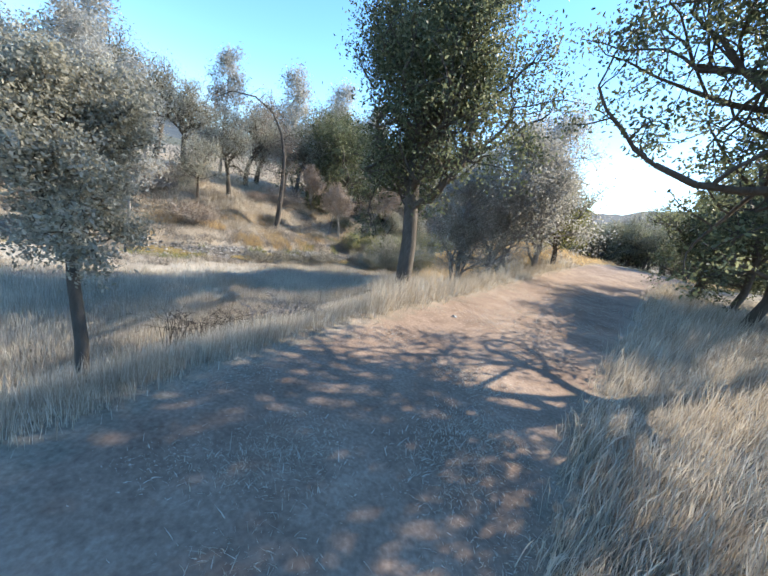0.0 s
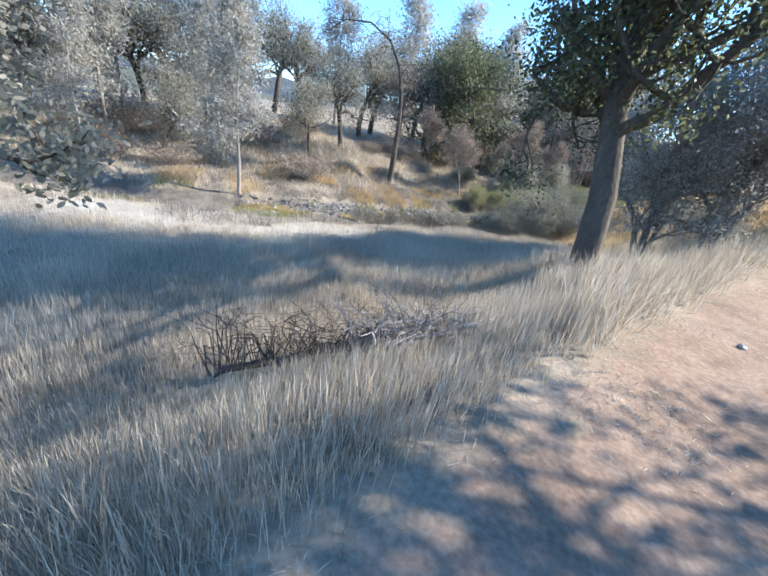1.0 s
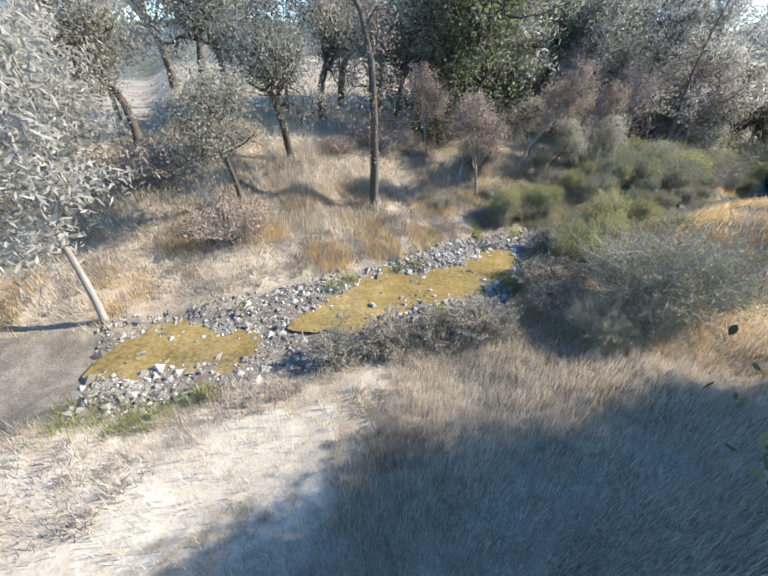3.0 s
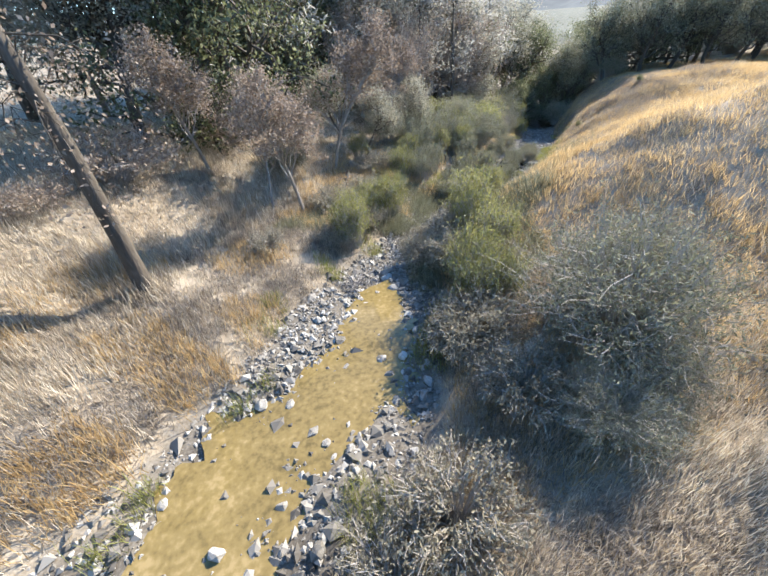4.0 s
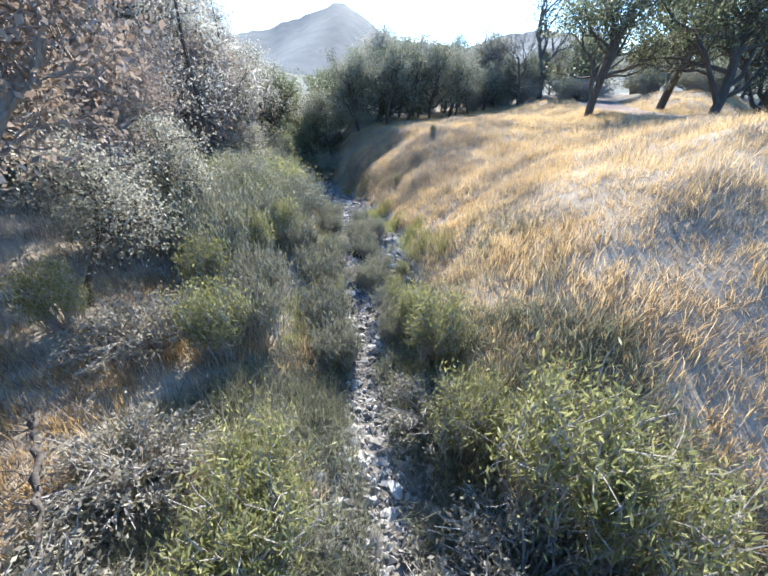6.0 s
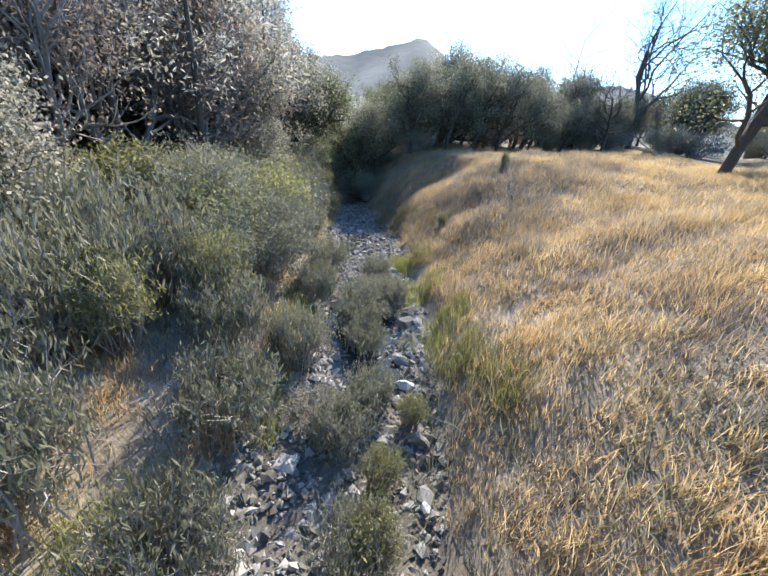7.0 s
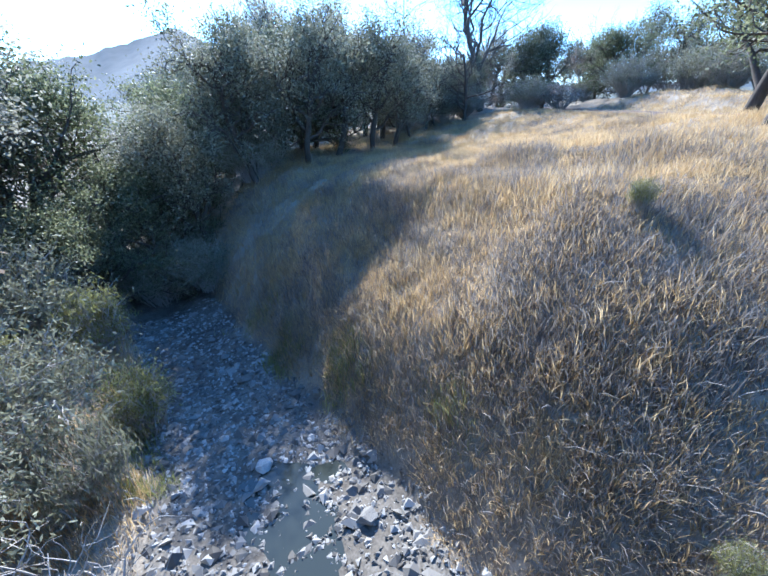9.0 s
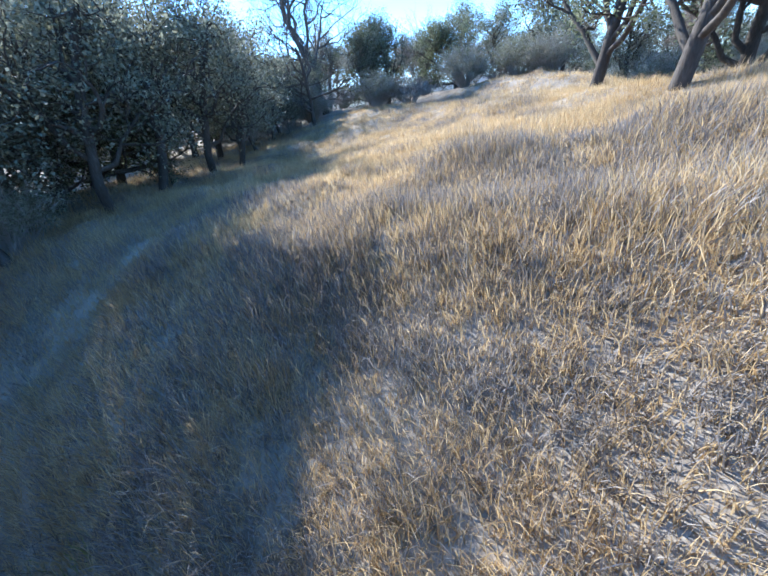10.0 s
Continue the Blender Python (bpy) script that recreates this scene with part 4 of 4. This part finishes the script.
# ---- water in the creek ----
def water():
    m, n, l, p = node_material("shallow_silty_water")
    co, tex = n.new("ShaderNodeTexCoord"), n.new("ShaderNodeTexNoise")
    tex.inputs["Scale"].default_value, tex.inputs["Detail"].default_value, tex.inputs["Roughness"].default_value = 1.1, 14, 0.62
    l.new(co.outputs["Object"], tex.inputs["Vector"])
    r = ramp(n, [(0.36, (0.10, 0.075, 0.03)), (0.47, (0.175, 0.128, 0.05)), (0.55, (0.215, 0.158, 0.064)), (0.64, (0.29, 0.215, 0.10))])
    litter, blend = n.new("ShaderNodeTexNoise"), n.new("ShaderNodeMath")
    litter.inputs["Scale"].default_value, litter.inputs["Detail"].default_value = 11, 8
    blend.operation, blend.inputs[1].default_value = "MULTIPLY_ADD", 0.45
    share = n.new("ShaderNodeMath")
    share.operation, share.inputs[1].default_value = "MULTIPLY", 0.55
    l.new(co.outputs["Object"], litter.inputs["Vector"]), l.new(tex.outputs[0], share.inputs[0])
    l.new(litter.outputs[0], blend.inputs[0]), l.new(share.outputs[0], blend.inputs[2])
    l.new(blend.outputs[0], r.inputs[0]), l.new(r.outputs[0], p.inputs["Base Color"])
    p.inputs["Roughness"].default_value, p.inputs["IOR"].default_value = 0.06, 1.33
    fine, bp = n.new("ShaderNodeTexNoise"), n.new("ShaderNodeBump")
    fine.inputs["Scale"].default_value = 9
    l.new(co.outputs["Object"], fine.inputs["Vector"]), l.new(fine.outputs[0], bp.inputs["Height"])
    bp.inputs["Strength"].default_value, bp.inputs["Distance"].default_value = 0.12, 0.01
    l.new(bp.outputs[0], p.inputs["Normal"])
    deep, n2, l2, p2 = node_material("dark_clear_water")
    p2.inputs["Base Color"].default_value = (0.035, 0.04, 0.034, 1)
    p2.inputs["Roughness"].default_value, p2.inputs["IOR"].default_value = 0.03, 1.33
    for lo, hi, level, mat, label in (((-10.5, 14.0), (-7.6, 16.4), 0.135, m, "thin trickle of clear brown water between stones"), ((-7.4, 16.6), (-1.8, 23.9), 0.115, m, "shallow tan pool of clear water over silt"),
                                      ((5.8, 31.1), (9.6, 34.4), 0.13, deep, "narrow blue pool reflecting the sky"), ((11.6, 36.8), (14.6, 40.5), 0.165, deep, "shaded pool between grey stones")):
        i0, i1 = int(nearest(CREEK, *np.array(lo)[:, None])[0][0]), int(nearest(CREEK, *np.array(hi)[:, None])[0][0])
        line = spline(CREEK[i0:i1 + 1:4], 6)
        t = np.gradient(line[:, :2], axis=0)
        t /= np.linalg.norm(t, axis=1, keepdims=True)
        nrm = np.stack([t[:, 1], -t[:, 0]], 1)
        k = np.arange(len(line))
        u = k / (len(line) - 1)
        w = 1.0 * line[:, 3] * np.sin(np.pi * np.clip(u, 0.0, 1.0)) ** 0.75 * (1 + 0.12 * np.sin(k * 0.55) + 0.08 * np.sin(k * 1.37))
        cols = [line[:, :2] + nrm * (w * c)[:, None] for c in (-1, -0.5, 0, 0.5, 1)]
        z = line[:, 2] - level
        v = np.concatenate([np.column_stack([c, z]) for c in cols])
        L = len(line)
        f = [(a * L + b, (a + 1) * L + b, (a + 1) * L + b + 1, a * L + b + 1) for a in range(4) for b in range(L - 1)]
        tagged(new("creek_water", mesh_from("creek_water", v, f, mats=(mat,), smooth_shade=True)), label, "water", kind="structure")


water()


# ---- stones ----
def stone_mesh(seed):
    """An angular, worn stone: the hull of scattered points."""
    rng = np.random.default_rng(seed)
    bm = bmesh.new()
    for q in rng.normal(0, 1, (20, 3)):
        bm.verts.new(Vector(q / np.linalg.norm(q) * rng.uniform(0.8, 1.0)) * 0.5)
    bmesh.ops.convex_hull(bm, input=bm.verts)
    for vert in [w for w in bm.verts if not w.link_faces]:
        bm.verts.remove(vert)
    me = bpy.data.meshes.new("stone")
    bm.to_mesh(me)
    bm.free()
    me.materials.append(M_STONE)
    return me


STONES = [stone_mesh(200 + k) for k in range(8)]


def lay(name, k, x, y, size, parent=None, rng=np.random.default_rng(77)):
    ob = new(name, STONES[k % 8])
    s = Vector((rng.uniform(0.8, 1.35), rng.uniform(0.7, 1.1), rng.uniform(0.45, 0.8))) * size
    ob.matrix_world = Matrix.LocRotScale((x, y, height(x, y) + s.z * 0.22), Euler((rng.normal(0, 0.2), rng.normal(0, 0.2), rng.uniform(0, 6.28))), s)
    if parent:
        ob.parent = parent
    return ob


for k, (x, y, s) in enumerate(((-1.71, 24.33, 0.34), (-1.87, 23.98, 0.36), (-2.35, 23.22, 0.2), (-2.94, 23.75, 0.2), (-3.22, 23.0, 0.22), (-2.79, 23.0, 0.16), (-2.72, 22.45, 0.14), (-2.73, 20.95, 0.20), (-2.45, 20.75, 0.28), (-3.58, 20.85, 0.2), (-2.85, 20.4, 0.22), (-3.2, 22.85, 0.2), (-2.55, 20.35, 0.18), (-1.9, 23.3, 0.3), (-1.55, 23.5, 0.34), (-1.3, 23.2, 0.26), (-1.75, 22.9, 0.28),
                               (-3.3, 22.4, 0.2), (-4.4, 19.6, 0.2), (-3.83, 19.1, 0.28), (-5.3, 17.8, 0.22), (-2.2, 20.0, 0.24), (-2.4, 19.7, 0.26), (-2.9, 19.8, 0.2), (7.95, 32.8, 0.42), (8.4, 32.1, 0.45), (8.55, 31.95, 0.34), (7.4, 31.4, 0.36), (7.0, 30.9, 0.4),
                               (9.44, 32.8, 0.28), (6.2, 30.0, 0.34), (5.6, 29.4, 0.3), (6.6, 30.7, 0.3), (5.3, 32.2, 0.3), (6.3, 32.9, 0.26), (13.97, 38.1, 0.42), (12.0, 36.2, 0.36), (11.3, 36.9, 0.3), (10.3, 34.4, 0.36), (11.0, 34.8, 0.3), (12.6, 38.2, 0.3), (16.8, 42.1, 0.4), (14.6, 40.2, 0.35), (1.9, 7.2, 0.14))):
    tagged(lay("rock", k, x, y, s), "pale grey weathered rock" if k < 43 else "small pale rock lying on the dirt track", "rock", "creek rocks" if k < 43 else "")


def along_creek(rng, n, lo, hi, wide):
    """Random plan points over the stony bed between two stations of the creek."""
    i = rng.uniform(lo, hi, n)
    a, b = CREEK[i.astype(int)], CREEK[np.minimum(i.astype(int) + 1, len(CREEK) - 1)]
    p = a + (b - a) * (i % 1)[:, None]
    t = b[:, :2] - a[:, :2]
    t /= np.linalg.norm(t, axis=1, keepdims=True) + 1e-9
    off = rng.uniform(-1, 1, n) * (p[:, 3] * wide)
    return p[:, 0] + t[:, 1] * off, p[:, 1] - t[:, 0] * off


def gravel():
    """Pebbles of the bed, joined: too many to tell apart."""
    rng = np.random.default_rng(9)
    n = 42000
    x, y = along_creek(rng, n, 24 * 2.6, 24 * 15.5, 1.12)
    z = land(x, y)[0]
    base = np.array([(1, 0, 0), (-1, 0, 0), (0, 1, 0), (0, -1, 0), (0, 0, 1), (0, 0, -1)], float)
    tri = np.array([(0, 2, 4), (2, 1, 4), (1, 3, 4), (3, 0, 4), (2, 0, 5), (1, 2, 5), (3, 1, 5), (0, 3, 5)])
    s = np.clip(rng.lognormal(-3.5, 0.55, n), 0.012, 0.14)
    v = base[None] * rng.uniform(0.6, 1.2, (n, 6, 1)) + rng.normal(0, 0.22, (n, 6, 3))
    v = v * s[:, None, None] * np.array((1.15, 1, 0.6))
    a = rng.uniform(0, 6.28, n)
    c, d = np.cos(a)[:, None], np.sin(a)[:, None]
    v = np.stack([c * v[..., 0] - d * v[..., 1], d * v[..., 0] + c * v[..., 1], v[..., 2]], -1) + np.stack([x, y, z + 0.15 * s], 1)[:, None]
    f = (tri[None] + 6 * np.arange(n)[:, None, None]).reshape(-1, 3)
    tagged(new("gravel", mesh_from("gravel", v.reshape(-1, 3), f, mats=(M_PEBBLE,))), "grey and tan pebbles covering the creek bed", "gravel", kind="stuff")


M_PEBBLE = leafy("pebble", [(0.0, (0.065, 0.057, 0.048)), (0.5, (0.20, 0.185, 0.162)), (1.0, (0.47, 0.445, 0.40))], 0.0, 0.85)
gravel()


# ---- dry grass ----
RUN = spline([(0, -3), (-1, 2), (-3, 8), (-3.2, 14), (-4, 19), (-2, 25), (4, 30), (9, 35), (16, 39), (26, 36)], 12)


def grass(name, seed, n, box, accept, tall, mat, label, fall=5.0, wide=0.003, lean=0.2, tuft=11, spread=0.07):
    """Blades in tufts. box: plan; accept(x, y, rel, d, side, e): share of tufts that stand there; thins out away from the valley's middle run."""
    rng = np.random.default_rng(seed)
    xs, ys = [], []
    got, tries = 0, 0
    while got < n // tuft and tries < 60:
        tries += 1
        x, y = rng.uniform(box[0], box[1], 60000), rng.uniform(box[2], box[3], 60000)
        far = nearest(RUN[::3], x, y)[1]
        keep = rng.random(60000) < 1 / (1 + (far / fall) ** 2)
        x, y = x[keep], y[keep]
        z, rel, d, side, half = land(x, y)
        keep = rng.random(len(x)) < accept(x, y, rel, d, side, d - half)
        xs.append(x[keep]), ys.append(y[keep])
        got += int(keep.sum())
    x, y = np.concatenate(xs)[:n // tuft], np.concatenate(ys)[:n // tuft]
    m = len(x)
    th = rng.uniform(0.35, 1.35, m) * (1 + 0.25 * np.sin(x * 1.7 + 2 * np.sin(y * 1.1)))
    tl = rng.normal(0, lean * 0.6, (m, 2))
    x, y, th = np.repeat(x, tuft), np.repeat(y, tuft), np.repeat(th, tuft)
    tl = np.repeat(tl, tuft, 0)
    N = len(x)
    far = nearest(RUN[::3], x, y)[1]
    ox, oy = rng.normal(0, spread, N) * (1 + far / 12), rng.normal(0, spread, N) * (1 + far / 12)
    x, y = x + ox, y + oy
    z = land(x, y)[0]
    h = tall * th * rng.uniform(0.45, 1.15, N)
    w = wide * (1 + far / 7) * rng.uniform(0.7, 1.4, N)
    a = rng.uniform(0, 6.28, N)
    lx, ly = tl[:, 0] + rng.normal(0, lean, N), tl[:, 1] + rng.normal(0, lean, N)
    b = np.stack([x, y, z - 0.01], 1)
    across = np.stack([np.cos(a) * w, np.sin(a) * w, 0 * w], 1)
    tip = b + np.stack([lx * h, ly * h, h * (1 - 0.25 * np.minimum(lx * lx + ly * ly, 1))], 1)
    mid = b + (tip - b) * 0.55 + np.stack([-lx * h * 0.12, -ly * h * 0.12, 0.06 * h], 1)
    full = far < 4.5
    v1 = np.stack([b - across, b + across, mid + across * 0.8, tip, mid - across * 0.8], 1)[full].reshape(-1, 3)
    k = 5 * np.arange(int(full.sum()))[:, None]
    tri = [k + np.array([[0, 1, 2]]), k + np.array([[0, 2, 4]]), k + np.array([[4, 2, 3]])]
    v2 = np.stack([b - across, b + across, tip], 1)[~full].reshape(-1, 3)
    tri.append(len(v1) + np.arange(len(v2)).reshape(-1, 3))
    v, tri = np.concatenate([v1, v2]), np.concatenate(tri)
    tagged(new(name, mesh_from(name, v, tri, mats=(mat,))), label, "grass", kind="stuff")


def patchy(x, y, f=0.8):
    return 0.5 + 0.5 * np.sin(f * x + 1.7 * np.sin(f * 0.7 * y)) * np.sin(f * 1.1 * y + 1.3 * np.sin(f * 0.8 * x))


def off_log(x, y):
    """0 beside the fallen log, 1 away from it."""
    u = np.clip(((x + 1.1) * -2.1 + (y - 6.6) * -1.6) / (2.1**2 + 1.6**2), 0, 1)
    return np.where(np.hypot(x + 1.1 + 2.1 * u, y - 6.6 + 1.6 * u) < 0.32, 0.3, 1.0)


grass("field_grass", 301, 430000, (-16, 8, -2, 22), lambda x, y, rel, d, s, e: (s > 0) * (rel > 1.08) * (e > 0.3) * (x < 3.5) * (0.7 + 0.3 * patchy(x, y)) * np.where((e < 3.4) & (x < -4.5) & (y < 16), 0.12, 1) * off_log(x, y), 0.25, M_GRASS, "tall bleached dry grass of the field", 6.0, 0.0021, 0.13)
grass("verge_grass", 302, 60000, (0, 14, -2, 20), lambda x, y, rel, d, s, e: (s > 0) * (rel > 1.0) * (rel < 3.2), 0.46, M_GRASS, "tall dry grass on the track's verge", 9.0)
grass("track_straw", 303, 44000, (-5, 9, -2, 14), lambda x, y, rel, d, s, e: (rel < 1.15) * (patchy(x, y, 2.3) > 0.62) * 0.8, 0.04, M_GRASS, "short straw scattered on the dirt track", 9.0, 0.003, 0.9, 22, 0.15)
grass("mound_grass", 304, 430000, (-3, 45, 14, 48), lambda x, y, rel, d, s, e: (s > 0) * (rel > 1.05) * (e > 0.25) * (x > -2.5) * (y > 17.5) * (0.45 + 0.55 * patchy(x, y, 1.5)), 0.24, M_GOLD, "golden dry grass covering the mound", 7.5, 0.003, 0.3)
grass("mound_weeds", 308, 130000, (-3, 45, 14, 48), lambda x, y, rel, d, s, e: (s > 0) * (rel > 1.05) * (e > 0.25) * (x > -2.5) * (y > 17.5) * ((patchy(x + 4, y, 1.1) > 0.62) | ((e < 4.5) & (x > 9) & (patchy(x, y, 1.7) > 0.35))), 0.24, M_WEED, "patches of grey-brown weeds among the golden grass", 7.5, 0.0035, 0.4)
grass("bank_grass", 305, 130000, (-26, 24, 6, 54), lambda x, y, rel, d, s, e: (s < 0) * (e > 0.15) * (0.6 + 0.4 * patchy(x, y)), 0.25, M_GRASS, "sparse dry grass on the far bank", 9.0)
grass("bank_gold_grass", 306, 60000, (-16, 24, 10, 54), lambda x, y, rel, d, s, e: (s < 0) * (e > 0.1) * (e < 4.5) * (patchy(x, y, 1.3) > np.where(y < 27, 0.62, 0.5)), 0.32, M_GOLD, "clumps of orange-gold grass along the creek bank", 8.0, 0.0035, 0.25)
grass("bank_weeds", 309, 60000, (-20, 24, 10, 54), lambda x, y, rel, d, s, e: (e > 0.0) * (e < 7) * ((s < 0) + (x < 0) * (e < 3)) * (patchy(x + 2, y + 5, 0.9) > 0.55), 0.24, M_WEED, "grey-brown weeds on the creek banks", 8.0, 0.0035, 0.45)
grass("rush_grass", 307, 26000, (-14, 20, 10, 46), lambda x, y, rel, d, s, e: (e > -0.25) * (e < 0.7) * (patchy(x + 3, y, 1.1) > 0.6), 0.30, M_GREENGRASS, "green rushes at the water's edge", 8.0, 0.003, 0.22)

grass("creek_weeds", 310, 70000, (-5, 8, 22.5, 34), lambda x, y, rel, d, s, e: (e > -0.55) * (e < 2.6) * ((s > 0) | ((y > 26.5) & (y < 30))) * (0.25 + 0.75 * patchy(x + 1, y + 2, 1.6)) * np.where((s > 0) & (x > 4), 0.1, 1), 0.34, M_BRUSH, "grey-green weeds crowding the narrow creek", 7.0, 0.004, 0.4, 9, 0.09)
grass("dusty_weeds", 311, 60000, (-14, 2, 12, 30), lambda x, y, rel, d, s, e: np.where(s < 0, (e > 0.3) * (e < 6.5) * 0.8, (e > 0.1) * (e < 3.5) * (y > 16)) * (patchy(x + 7, y + 1, 1.4) > 0.35), 0.22, M_WEED, "dusty grey-brown weeds on the creek slopes", 8.0, 0.004, 0.55, 11, 0.09)

grass("slope_grass", 312, 60000, (-20, -2, 18, 34), lambda x, y, rel, d, s, e: (s < 0) * (e > 3.2) * (e < 14) * (0.25 + 0.75 * patchy(x - 1, y + 2, 0.7)), 0.30, M_GRASS, "bleached straw-coloured grass on the dry slope", 16.0, 0.0045, 0.25, 13, 0.10)
grass("slope_gold_grass", 313, 9000, (-12.5, -7, 20.5, 25.5), lambda x, y, rel, d, s, e: (s < 0) * (np.hypot(x + 9.6, (y - 22.6) * 1.1) < 2.6) * 1.0, 0.34, M_GRASS, "pale golden grass patch on the dry slope", 16.0, 0.0045, 0.2, 13, 0.10)

grass("mound_undergrowth", 314, 120000, (9, 27, 27, 43), lambda x, y, rel, d, s, e: (s > 0) * (e > 0.25) * (0.6 + 0.4 * patchy(x + 1, y, 1.3)), 0.15, M_GOLD, "short matted dry grass between the taller tufts", 6.0, 0.004, 0.6, 15, 0.12)
grass("flank_weeds", 315, 60000, (11, 24, 31, 42), lambda x, y, rel, d, s, e: (s > 0) * (e > 0.2) * (e < 7.5) * (patchy(x + 5, y + 3, 1.2) > 0.42), 0.26, M_WEED, "dark grey-brown weeds on the shaded flank of the mound", 6.0, 0.0035, 0.4, 11, 0.10)

# ---- single stones of the creek bed ----
rng = np.random.default_rng(18)
for k, (x, y) in enumerate(zip(*along_creek(rng, 60, 24 * 3.9, 24 * 6.5, 0.75))):
    lay("stone", k, float(x), float(y), float(np.clip(rng.lognormal(-1.75, 0.3), 0.12, 0.3)), ground)
rng = np.random.default_rng(17)
for k, (x, y) in enumerate(zip(*along_creek(rng, 240, 24 * 3.6, 24 * 13.6, 1.05))):
    lay("stone", k, float(x), float(y), float(np.clip(rng.lognormal(-2.2, 0.4), 0.07, 0.3)), ground)
